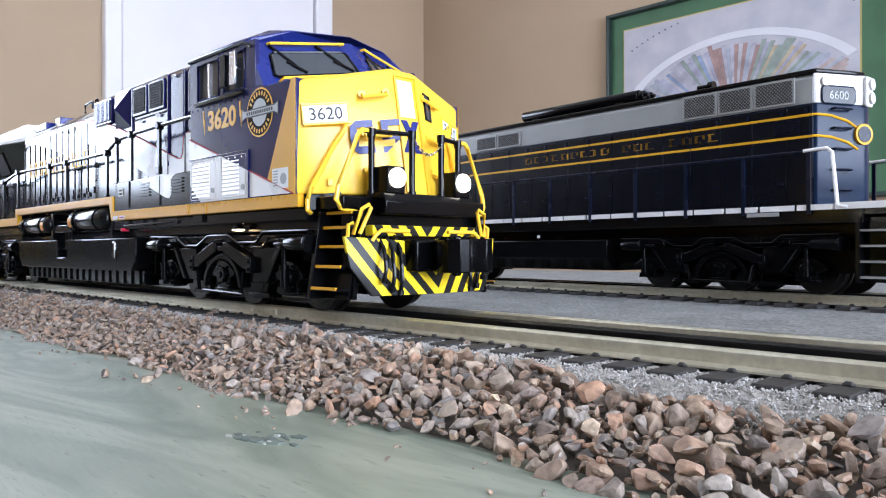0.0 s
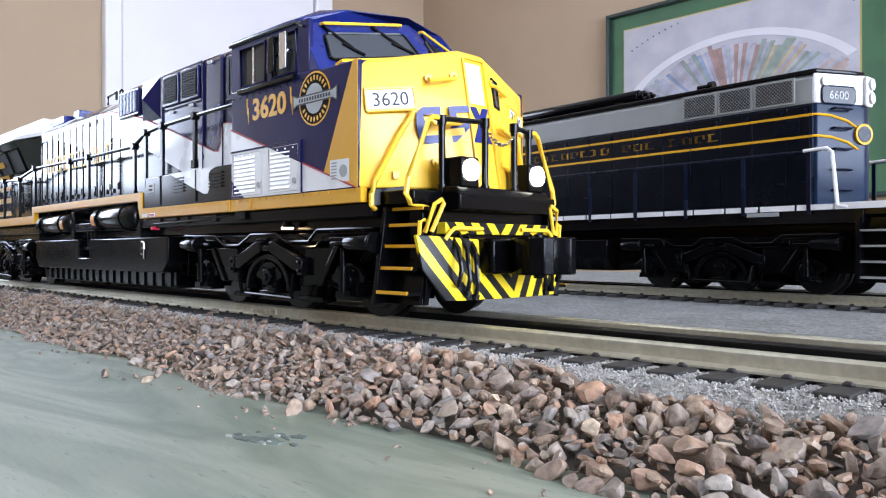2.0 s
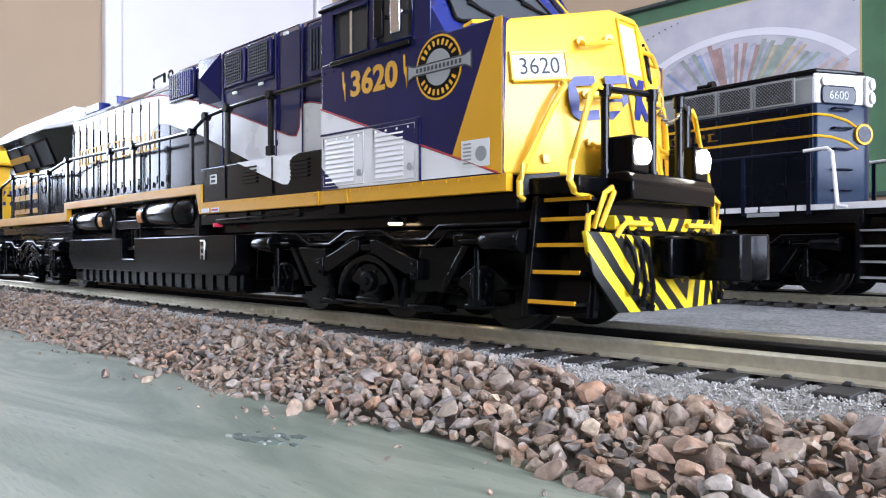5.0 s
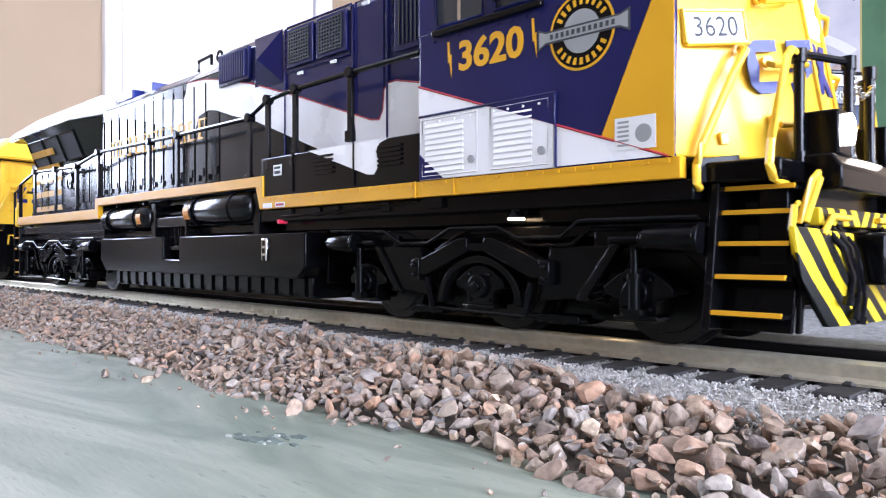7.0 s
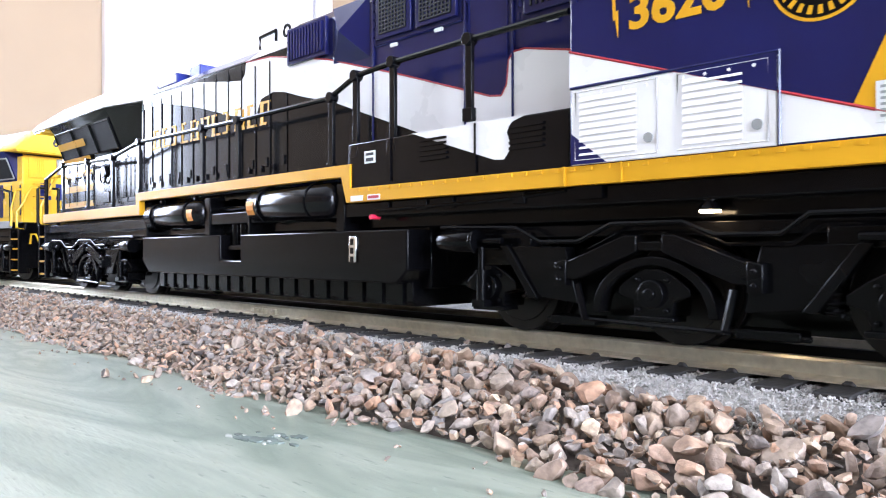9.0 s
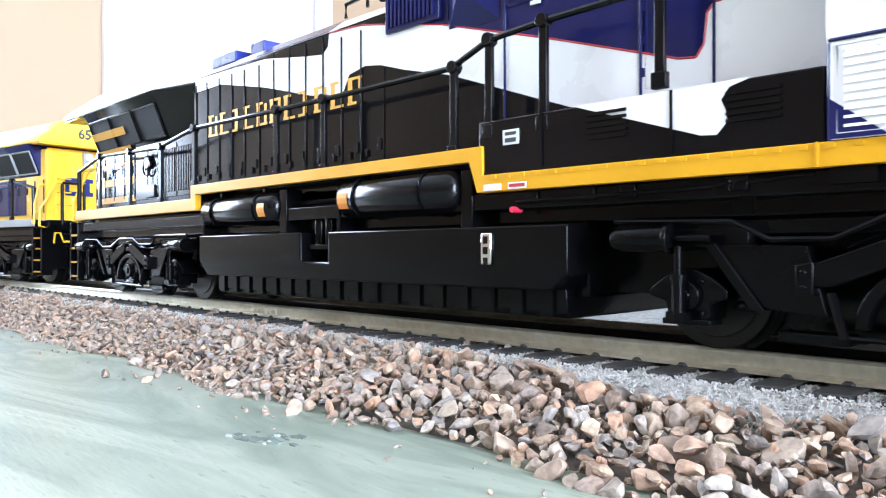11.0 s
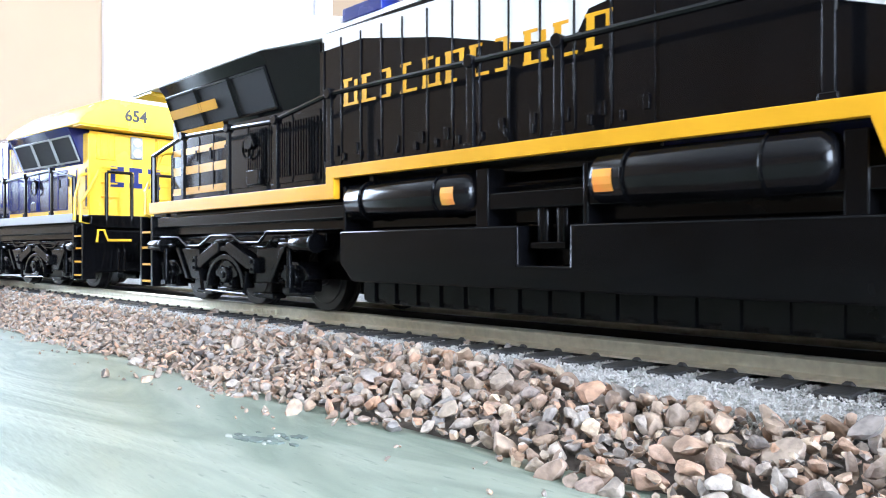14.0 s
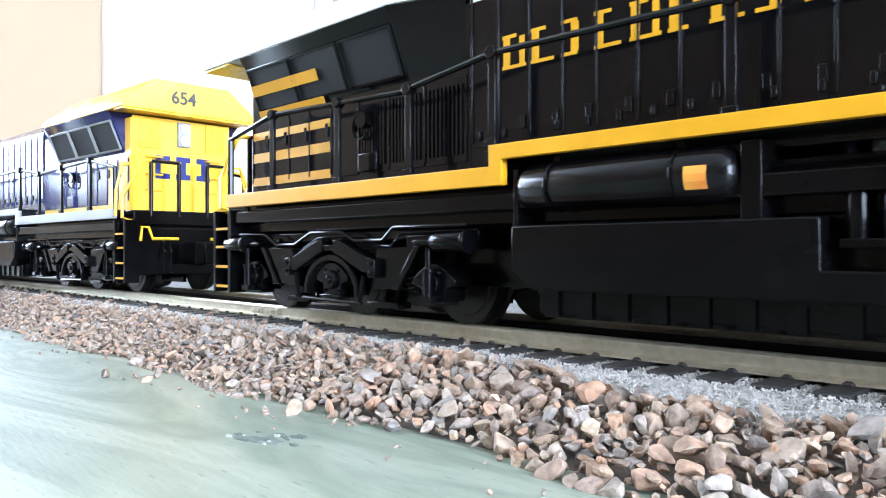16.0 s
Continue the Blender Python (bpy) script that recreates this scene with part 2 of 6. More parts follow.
def thing(name, label, category, group="", kind=""):
    return tagged(new(name), label, category, group, kind)


def letters(name, text, size, mat, parent, m, label="", depth=0.12, bold=0.0):
    """Raised writing in the built-in font, height in mm, standing in the x-z plane of m."""
    cu = bpy.data.curves.new(name, "FONT")
    cu.body, cu.size, cu.extrude, cu.align_x = text, size * MM, depth * MM, "CENTER"
    cu.resolution_u, cu.offset = 3, bold * MM
    tmp = bpy.data.objects.new(name, cu)
    me = bpy.data.meshes.new_from_object(tmp)
    bpy.data.objects.remove(tmp)
    me.materials.append(mat)
    ob = new(name, me)
    ob.parent = parent
    ob.matrix_basis = m
    if label:
        ob["label"] = label
    return ob


def side_pose(x, y, z, sx=1.0):
    """Writing on the near side of a vehicle (faces -y, reads along +x)."""
    return Matrix.Translation((x * MM, y * MM, z * MM)) @ Matrix.Rotation(radians(90), 4, "X") @ Matrix.Diagonal((sx, 1, 1, 1))


# ---- track geometry ----
CURVE_X, CURVE_R = -0.5, 1.05


def path(s):
    """Centre of the main track at arc length s, and its heading."""
    if s >= CURVE_X:
        return Vector((s, 0, 0)), 0.0
    a = (CURVE_X - s) / CURVE_R
    return Vector((CURVE_X - CURVE_R * math.sin(a), -CURVE_R * (1 - math.cos(a)), 0)), a


def on_track(s, wheelbase=0.2875, flip=False):
    """The pose of a vehicle whose two trucks ride the main track round s."""
    a, b = path(s + wheelbase / 2)[0], path(s - wheelbase / 2)[0]
    d = a - b
    turn = math.atan2(d.y, d.x) + (math.pi if flip else 0)
    return Matrix.Translation((a + b) / 2) @ Matrix.Rotation(turn, 4, "Z")


# ---- room ----
def wall_with_window(name, axis, at, lo, hi, win, out):
    """A wall 0.12 m thick across lo..hi, open at win = (centre, width, sill, head)."""
    c, w, z0, z1 = win
    s = Shape()
    a, b = sorted((at, at + out))
    for l, h, zl, zh in ((lo, c - w / 2, FLOOR_Z, CEIL_Z), (c + w / 2, hi, FLOOR_Z, CEIL_Z), (c - w / 2, c + w / 2, FLOOR_Z, z0), (c - w / 2, c + w / 2, z1, CEIL_Z)):
        if axis == "x":
            s.box(a, b, l, h, zl, zh)
        else:
            s.box(l, h, a, b, zl, zh)
    ob = new(name, mesh_of(name, s, WALL, unit=1.0, smooth=False))
    return tagged(ob, "tan painted room wall with a window opening", "wall", kind="structure")


def window_frame(name, axis, at, win):
    c, w, z0, z1 = win
    s = Shape()
    for l, h, zl, zh in ((c - w / 2, c - w / 2 + 0.05, z0, z1), (c + w / 2 - 0.05, c + w / 2, z0, z1), (c - w / 2 + 0.05, c + w / 2 - 0.05, z0, z0 + 0.05),
                         (c - w / 2 + 0.05, c + w / 2 - 0.05, z1 - 0.05, z1), (c - w / 2 + 0.05, c + w / 2 - 0.05, (z0 + z1) / 2 - 0.02, (z0 + z1) / 2 + 0.02)):
        if axis == "x":
            s.box(at - 0.025, at + 0.025, l, h, zl, zh)
        else:
            s.box(l, h, at - 0.025, at + 0.025, zl, zh)
    ob = new(name, mesh_of(name, s, DOOR_W, unit=1.0, smooth=False))
    tagged(ob, "white painted wooden window frame", "window", kind="structure")


wall_with_window("wall_west", "x", WALL_X, WALL_Y2 - 0.12, WALL_Y + 0.12, WIN_LEFT, -0.12)
wall_with_window("wall_east", "x", WALL_X2, WALL_Y2 - 0.12, WALL_Y + 0.12, WIN_RIGHT, 0.12)
window_frame("window_1", "x", WALL_X + 0.0, WIN_LEFT)
window_frame("window_2", "x", WALL_X2 - 0.0, WIN_RIGHT)
for nm, sh, mt, lb, ct in (
        ("wall_north", Shape().box(WALL_X, WALL_X2, WALL_Y, WALL_Y + 0.12, FLOOR_Z, CEIL_Z), WALL, "plain tan painted room wall behind the layout", "wall"),
        ("wall_south", Shape().box(WALL_X, WALL_X2, WALL_Y2 - 0.12, WALL_Y2, FLOOR_Z, CEIL_Z), WALL, "plain tan painted room wall", "wall"),
        ("floor", Shape().box(WALL_X, WALL_X2, WALL_Y2, WALL_Y, FLOOR_Z - 0.1, FLOOR_Z), FLOOR, "brown carpeted floor", "floor"),
        ("ceiling", Shape().box(WALL_X, WALL_X2, WALL_Y2, WALL_Y, CEIL_Z, CEIL_Z + 0.1), CEIL, "plain white ceiling", "ceiling")):
    tagged(new(nm, mesh_of(nm, sh, mt, unit=1.0, smooth=False)), lb, ct, kind="structure")


def white_door():
    """A white panelled door with its casing in the west wall."""
    y0, y1, top = 0.664, 1.469, 1.13
    d = tagged(new("door_1"), "closed white painted door with white casing", "door", kind="structure")
    x = WALL_X
    leaf = Shape().box(x, x + 0.02, y0 + 0.055, y1 - 0.075, FLOOR_Z, top)
    ob = new("door_leaf", mesh_of("door_leaf", leaf, DOOR_W, 0.004, unit=1.0))
    ob.parent = d
    for l, h, zl, zh in ((y0, y0 + 0.05, FLOOR_Z, top + 0.06), (y1 - 0.07, y1, FLOOR_Z, top + 0.06), (y0 + 0.05, y1 - 0.07, top, top + 0.06)):
        c = new("door_casing", mesh_of("door_casing", Shape().box(x, x + 0.035, l, h, zl, zh), DOOR_W, 0.006, unit=1.0))
        c.parent = d


white_door()


def framed_poster():
    """A framed print on the north wall: dark moulding, green mat, gold line, pale sheet with a fan of coloured rays under an arch."""
    x0, x1, z0, z1 = -1.364, -0.50, 0.15, 0.775
    y = WALL_Y
    root = thing("framed_poster", "framed print with green mat and a fan of colours", "picture")

    def flat(name, l, h, zl, zh, d0, d1, mat, label="", bevel=0.0):
        ob = new(name, mesh_of(name, Shape().box(l, h, y - d1, y - d0, zl, zh), mat, bevel, unit=1.0))
        ob.parent = root
        if label:
            ob["label"] = label
        return ob
    t = 0.012
    flat("moulding", x0, x0 + t, z0, z1, 0, 0.03, DARK_FRAME, "", 0.003)
    flat("moulding", x1 - t, x1, z0, z1, 0, 0.03, DARK_FRAME, "", 0.003)
    flat("moulding", x0 + t, x1 - t, z1 - t, z1, 0, 0.03, DARK_FRAME, "", 0.003)
    flat("moulding", x0 + t, x1 - t, z0, z0 + t, 0, 0.03, DARK_FRAME, "", 0.003)
    flat("mat_board", x0 + t, x1 - t, z0 + t, z1 - t, 0.002, 0.008, GREEN_FRAME, "green mat board")
    e = 0.055
    gold = material("gold_fillet", (0.45, 0.36, 0.12), 0.4, 0.3, var=0.1, scale=20)
    flat("gold_fillet", x0 + e, x1 - 0.115, z0 + e, z1 - e, 0.008, 0.010, gold, "thin gold line round the print")
    sheet = material("pale_print", (0.46, 0.44, 0.47), 0.5, var=0.12, scale=14, second=(0.38, 0.37, 0.42))
    flat("sheet", x0 + e + 0.004, x1 - 0.119, z0 + e + 0.004, z1 - e - 0.004, 0.010, 0.012, sheet, "pale printed sheet")
    rng = random.Random(5)
    cx, cz, ea, eb = -0.945, 0.36, 0.40, 0.28
    tones = [(0.22, 0.26, 0.36), (0.33, 0.32, 0.40), (0.40, 0.31, 0.28), (0.33, 0.35, 0.41), (0.44, 0.35, 0.24), (0.25, 0.30, 0.26), (0.32, 0.20, 0.18), (0.42, 0.40, 0.43), (0.22, 0.28, 0.42), (0.38, 0.36, 0.42)]
    inks = [material("print_ink", c, 0.5, var=0.3, scale=25) for c in tones]
    n = 84
    for k in range(n):
        a0, a1 = math.pi * k / n, math.pi * (k + 0.97) / n
        r0, r1 = rng.uniform(0.3, 0.55), 0.9 + rng.uniform(-0.07, 0.02)
        pts = [(cx + ea * r * math.cos(a), cz + eb * r * math.sin(a)) for r, a in ((r0, a0), (r1, a0), (r1, a1), (r0, a1))]
        if max(p[0] for p in pts) > x1 - 0.122 or min(p[0] for p in pts) < x0 + e + 0.006:
            continue
        zone = inks[(2 * (k * 7 // n) + rng.choice((0, 0, 1, 3, 7))) % len(inks)]
        ob = new("ray", mesh_of("ray", Shape().prism(pts, "y", y - 0.0135, y - 0.0122), zone, unit=1.0))
        ob.parent = root
    arc = Shape().loft([[(cx + ea * r * math.cos(q), w, cz + eb * r * math.sin(q)) for r, w in ((0.93, y - 0.0122), (1.0, y - 0.0122), (1.0, y - 0.0135), (0.93, y - 0.0135))] for q in (math.pi * (0.203 + 0.64 * k / 40) for k in range(41))])
    ob = new("arch", mesh_of("arch", arc, material("arch_white", (0.60, 0.59, 0.62), 0.5, var=0.05, scale=20), unit=1.0))
    ob.parent = root
    dots = Shape()
    for k in range(70):
        a = math.pi * (0.05 + 0.9 * k / 70)
        px, pz = cx + 0.55 * math.cos(a), cz + 0.36 * math.sin(a)
        if x0 + 0.08 < px < x1 - 0.13 and pz < z1 - 0.07:
            dots.box(px - 0.002, px + 0.002, y - 0.0135, y - 0.0122, pz - 0.002, pz + 0.002)
    ob = tagged(new("dotted_line", mesh_of("dotted_line", dots, INK, unit=1.0)), kind="stuff")
    ob.parent = root


framed_poster()

# ---- layout table, roadbed and tracks ----
tagged(new("table", mesh_of("table", Shape().box(-2.15, 1.2, -1.3, 0.8, TABLE_Z - 0.02, TABLE_Z), TABLE, 0.002, unit=1.0)),
       "plywood layout board painted pale sage green", "table", kind="structure")
trestle = Shape()
for lx in (-1.9, -0.5, 1.0):
    for ly in (-1.2, 0.52):
        trestle.box(lx - 0.03, lx + 0.03, ly - 0.03, ly + 0.03, FLOOR_Z, TABLE_Z - 0.02)
tagged(new("table_leg", mesh_of("table_leg", trestle, material("pine_leg", (0.4, 0.28, 0.16), 0.6), unit=1.0)), "plain pine legs of the layout board", "table leg", kind="structure")

BASE_Z = -0.0082
FAR_A, FAR_P = radians(-5.0), Vector((-0.11, 0.192, 0))


def far_path(s):
    return FAR_P + Vector((math.cos(FAR_A) * s, math.sin(FAR_A) * s, 0)), FAR_A


def sweep(curve, s_list, profile):
    """Draws a profile of (offset, z) along a curve."""
    sh = Shape()
    rings = []
    for s in s_list:
        p, a = curve(s)
        nrm = Vector((-math.sin(a), math.cos(a), 0))
        rings.append([tuple(p + nrm * o + Vector((0, 0, z))) for o, z in profile])
    return sh.loft(rings)


MAIN_S = [-1.75 + 0.02 * k for k in range(63)] + [-0.46, -0.3, 0.0, 0.4, 0.9]
FAR_S = [-1.1, -0.6, 0.0, 0.5, 0.9]


def rail_profile(o, h=0.0038):
    return [(o - 0.0034, -h), (o + 0.0034, -h), (o + 0.0034, -h + 0.0004), (o + 0.0009, -h + 0.0009), (o + 0.0009, -0.0019), (o + 0.0014, -0.0014), (o + 0.0014, -0.0005),
            (o + 0.0010, 0), (o - 0.0010, 0), (o - 0.0014, -0.0005), (o - 0.0014, -0.0014), (o - 0.0011, -0.0019), (o - 0.0011, -h + 0.0009), (o - 0.0034, -h + 0.0004)]


def build_track(curve, s_list, s_ties, label):
    root = tagged(new("track"), label, "railway track", kind="structure")
    for o, mt, lb in ((-0.0157, RAIL, ""), (0.0, BLACKRAIL, "blackened centre rail"), (0.0157, RAIL, "")):
        ob = new("rail", mesh_of("rail", sweep(curve, s_list, rail_profile(o)), mt, unit=1.0))
        ob.parent = root
        if lb:
            ob["label"] = lb
    tie = mesh_of("tie", Shape().box(-2.9, 2.9, -28.6, 28.6, -8.6, -3.8), TIE, 0.3)
    plate = Shape()
    for o in (-15.7, 15.7):
        for e in (-1, 1):
            plate.loft([[(x, o + e * 4.3 + r * math.cos(k * math.pi / 4), z + r * math.sin(k * math.pi / 4)) for k in range(8)] for x, r, z in ((-1.1, 0.2, -3.7), (-0.5, 0.55, -3.5), (0.5, 0.55, -3.5), (1.1, 0.2, -3.7))])
    plate = mesh_of("tie_plate", plate, TIE, 0.15)
    for s in s_ties:
        p, a = curve(s)
        ob = new("tie", tie)
        ob.parent, ob.matrix_basis = root, Matrix.Translation(p) @ Matrix.Rotation(a, 4, "Z")
        pl = new("tie_plate", plate)
        pl.parent = ob
    return root


BLACKRAIL = material("blackened_rail", (0.03, 0.028, 0.027), 0.35, 0.7, var=0.3)
main_track = build_track(path, MAIN_S, [-0.9623 + 0.0099 * k for k in range(134)], "main track with tall nickel rails on short black ties")
far_track = build_track(far_path, FAR_S, [-0.7 + 0.0125 * k for k in range(80)], "passing track with nickel rails on grey roadbed")
# joiner on the near rail
jp = Shape().box(-8, -0.4, -17.7, -16.4, -3.2, -1.2).box(0.4, 8, -17.7, -16.4, -3.2, -1.2)
for bx in (-6, -3, 3, 6):
    jp.cyl((bx, -18.2, -2.2), (bx, -16.4, -2.2), 0.6, 8)
ob = part("rail_joiner", jp, RAIL, main_track, "bolted metal joint bar")
ob.location = (-0.229, 0, 0)

bed = sweep(path, MAIN_S, [(-0.038, TABLE_Z), (-0.033, BASE_Z), (-0.0155, BASE_Z), (-0.0148, -0.0054), (0.55, -0.0054), (0.55, TABLE_Z)])
tagged(new("roadbed", mesh_of("roadbed", bed, BED, unit=1.0, smooth=False)), "speckled grey roadbed between the tracks", "roadbed", kind="structure")


def rough_blob(rng, sx, sy, sz, sub=1, rough=0.22):
    """An irregular stone: vertices and faces round the origin, in mm."""
    bm = bmesh.new()
    bmesh.ops.create_icosphere(bm, subdivisions=sub, radius=1.0)
    off = Vector((rng.uniform(-9, 9), rng.uniform(-9, 9), rng.uniform(-9, 9)))
    cuts = [(Vector((rng.gauss(0, 1), rng.gauss(0, 1), rng.gauss(0, 1))).normalized(), rng.uniform(0.42, 0.82)) for _ in range(9)]
    vs = []
    for v in bm.verts:
        p = v.co * (1 + rough * noise.noise(v.co * 1.3 + off))
        for n, d in cuts:
            over = p.dot(n) - d
            if over > 0:
                p = p - n * over * 0.96
        vs.append((p.x * sx, p.y * sy, p.z * sz))
    fs = [tuple(v.index for v in f.verts) for f in bm.faces]
    bm.free()
    return vs, fs


def bank_z(o):
    """Height of the gravel bank at offset o from the track's centre."""
    u = min(1, max(0, (-o - 0.030) / 0.037))
    return -0.0056 + (TABLE_Z + 0.0056) * u ** 1.15


FLAKES = (material("dark_flake", (0.13, 0.16, 0.14), 0.6, var=0.4, scale=400), material("pale_flake", (0.42, 0.43, 0.39), 0.6, var=0.2, scale=400))


def gravel():
    rng = random.Random(11)
    prof = [(-0.067, TABLE_Z - 0.001)] + [(-0.067 + 0.004 * k, bank_z(-0.067 + 0.004 * k) - 0.0015) for k in range(11)] + [(-0.027, TABLE_Z - 0.001)]
    bank = tagged(new("gravel_bank", mesh_of("gravel_bank", sweep(path, MAIN_S, prof), SHADED_BASE, unit=1.0)), "bank of brown and grey river gravel beside the track", "gravel", kind="structure")
    fine = [rough_blob(rng, 1.0, rng.uniform(0.6, 0.95), rng.uniform(0.36, 0.66), 3, 0.3) for _ in range(24)]
    blobs = [rough_blob(rng, 1.0, rng.uniform(0.55, 0.95), rng.uniform(0.3, 0.65), 2, 0.35) for _ in range(24)]
    near_mesh = []
    for v, f in fine:
        me = mesh_of("stone", Shape().add(v, f), STONE, unit=0.0024)
        me.set_sharp_from_angle(angle=radians(33))
        near_mesh.append(me)
    low = [rough_blob(rng, 1.0, rng.uniform(0.55, 0.95), rng.uniform(0.3, 0.65), 1) for _ in range(24)]
    spots, cells = [], {}

    def free(p, d):
        i, j = int(p[0] // 0.004), int(p[1] // 0.004)
        for a in range(i - 2, i + 3):
            for b in range(j - 2, j + 3):
                for q in cells.get((a, b), ()):
                    if (q[0] - p[0]) ** 2 + (q[1] - p[1]) ** 2 < (d * (q[2] + p[2])) ** 2:
                        return False
        return True
    for layer, (tries, d, lift) in enumerate(((60000, 0.72, 0.2), (16000, 0.85, 1.2))):
        cells.clear()
        for _ in range(tries):
            s = rng.uniform(-0.95, 0.12) if rng.random() < 0.6 else rng.uniform(-0.3, 0.08)
            edge = -0.0665 + 0.0022 * math.sin(s * 47) + 0.0016 * math.sin(s * 131 + 1)
            top = -0.0275 + 0.006 * min(1, max(0, (-0.24 - s) / 0.08)) - 0.0085 * min(1, max(0, (s + 0.17) / 0.1)) + 0.0015 * math.sin(s * 60 + 2) + 0.001 * math.sin(s * 170)
            o = rng.uniform(edge, top) if layer == 0 else rng.triangular(edge + 0.003, top - 0.001, -0.048)
            r = min(0.0030, max(0.0009, rng.lognormvariate(math.log(0.0018), 0.38))) * (0.85 if layer else 1) * (0.82 if s < -0.13 else 1)
            if not free((s, o, r), d):
                continue
            cells.setdefault((int(s // 0.004), int(o // 0.004)), []).append((s, o, r))
            spots.append((s, o, r, bank_z(o) + r * lift * 0.75))
    stray = [(-0.2033, -0.0801, 0.0019), (-0.1967, -0.0746, 0.0012), (-0.1881, -0.0755, 0.0019), (-0.1927, -0.0706, 0.0018), (-0.1703, -0.0663, 0.002), (-0.1358, -0.0729, 0.0014),
             (-0.1302, -0.0695, 0.0022), (-0.1169, -0.0693, 0.0013), (-0.1137, -0.068, 0.0009), (-0.0959, -0.0718, 0.0006), (-0.0912, -0.0777, 0.0007), (-0.142, -0.0745, 0.0007)]
    perched = [(-0.178, -0.035, 0.0026), (-0.252, -0.0235, 0.0028), (-0.128, -0.0215, 0.0019), (-0.115, -0.021, 0.0018), (-0.112, -0.023, 0.0012)]
    spots += [(s, o, r, -0.0058 + r * 0.75) for s, o, r in perched]
    spots += [(s, o, r, TABLE_Z + r * 0.45) for s, o, r in stray]
    for _ in range(45):
        s, o, r = rng.uniform(-0.35, -0.03), -0.068 - abs(rng.gauss(0, 0.006)), rng.uniform(0.0003, 0.0008)
        spots.append((s, o, r, TABLE_Z + r * 0.5))
    # flakes of dry paint and dirt on the board
    for k in range(26):
        u = rng.gauss(0, 1)
        w = rng.gauss(0, 0.0014)
        fx, fy = -0.1178 + 0.0042 * u - w, -0.0842 + 0.0022 * u + w
        r = rng.uniform(0.0004, 0.0013) if k % 6 else rng.uniform(0.0003, 0.0007)
        n = 7
        ring = [(fx + r * rng.uniform(0.6, 1.3) * math.cos(6.283 * i / n) * 1.6, fy + r * rng.uniform(0.5, 1.1) * math.sin(6.283 * i / n)) for i in range(n)]
        ob = new("paint_flake", mesh_of("paint_flake", Shape().prism(ring, "z", TABLE_Z - 0.0002, TABLE_Z + rng.uniform(0.0001, 0.0003)), FLAKES[0 if k % 6 else 1], unit=1.0, smooth=False))
        tagged(ob, "thin dark paint flake lying on the board" if k % 6 else "thin pale paint flake lying on the board", "paint flake", "flakes on the board")
    nearest = sorted(range(len(spots)), key=lambda i: abs(spots[i][0] + 0.07) + 0.6 * abs(spots[i][1] + 0.05) + (9 if spots[i][2] < 0.0015 else 0))[:300]
    nearest = set(nearest)
    rest = Shape()
    for i, (s, o, r, z) in enumerate(spots):
        p, a = path(s)
        c = p + Vector((-math.sin(a), math.cos(a), 0)) * o + Vector((0, 0, z))
        turn = Euler((rng.gauss(0.2, 0.6), rng.gauss(0, 0.6), rng.uniform(0, 6.28))).to_matrix().to_4x4()
        m = Matrix.Translation(c) @ turn @ Matrix.Scale(r * rng.uniform(1.0, 1.25), 4)
        if i in nearest:
            ob = new("stone", near_mesh[rng.randrange(24)])
            ob.parent, ob.matrix_basis = bank, m @ Matrix.Scale(1 / 0.0024, 4)
        else:
            v, f = (blobs if s > -0.22 and r > 0.0012 else low)[rng.randrange(24)]
            rest.add([tuple(m @ Vector(q)) for q in v], f)
    me = bpy.data.meshes.new("far_gravel")
    me.from_pydata(rest.v, [], rest.f)
    me.materials.append(STONE)
    me.polygons.foreach_set("use_smooth", [True] * len(me.polygons))
    me.set_sharp_from_angle(angle=radians(24))
    ob = tagged(new("loose_gravel", me), kind="stuff")
    ob.parent = bank
    # pale grit round the ties
    grit = Shape()
    for _ in range(62000):
        s = rng.uniform(-0.45, 0.05) if rng.random() < 0.75 else rng.uniform(-0.9, -0.4)
        o = rng.uniform(-0.0405 if s > -0.16 else -0.034, -0.0193)
        r = rng.uniform(0.00018, 0.00036)
        p, a = path(s)
        c = p + Vector((-math.sin(a), math.cos(a), 0)) * o
        z = -0.0047 - max(0.0, -0.031 - o) * 0.5 + rng.uniform(-0.0003, 0.0004)
        q = Euler((rng.uniform(0, 3), rng.uniform(0, 3), rng.uniform(0, 3))).to_matrix()
        k = [q @ Vector(w) * r for w in ((1, 0, 0), (-1, 0.2, 0), (0, 1, 0.1), (0, -1, 0), (0.1, 0, 0.9), (0, 0.1, -0.9))]
        grit.add([(c.x + w.x, c.y + w.y, z + w.z) for w in k], [(0, 2, 4), (2, 1, 4), (1, 3, 4), (3, 0, 4), (2, 0, 5), (1, 2, 5), (3, 1, 5), (0, 3, 5)])
    me = bpy.data.meshes.new("grit")
    me.from_pydata(grit.v, [], grit.f)
    me.materials.append(GRIT)
    tagged(new("fine_ballast", me), "pale grey fine ballast round the ties", "ballast", kind="stuff")
    lift = Shape().prism([(-0.043, TABLE_Z), (-0.0405, -0.0100), (-0.031, -0.0050), (-0.0145, -0.0050), (-0.0145, TABLE_Z)], "x", -0.5, 0.3)
    tagged(new("ballast_bed", mesh_of("ballast_bed", lift, GRIT, unit=1.0, smooth=False)), "pale grey ballast bed under the near rail", "ballast", kind="structure")


gravel()


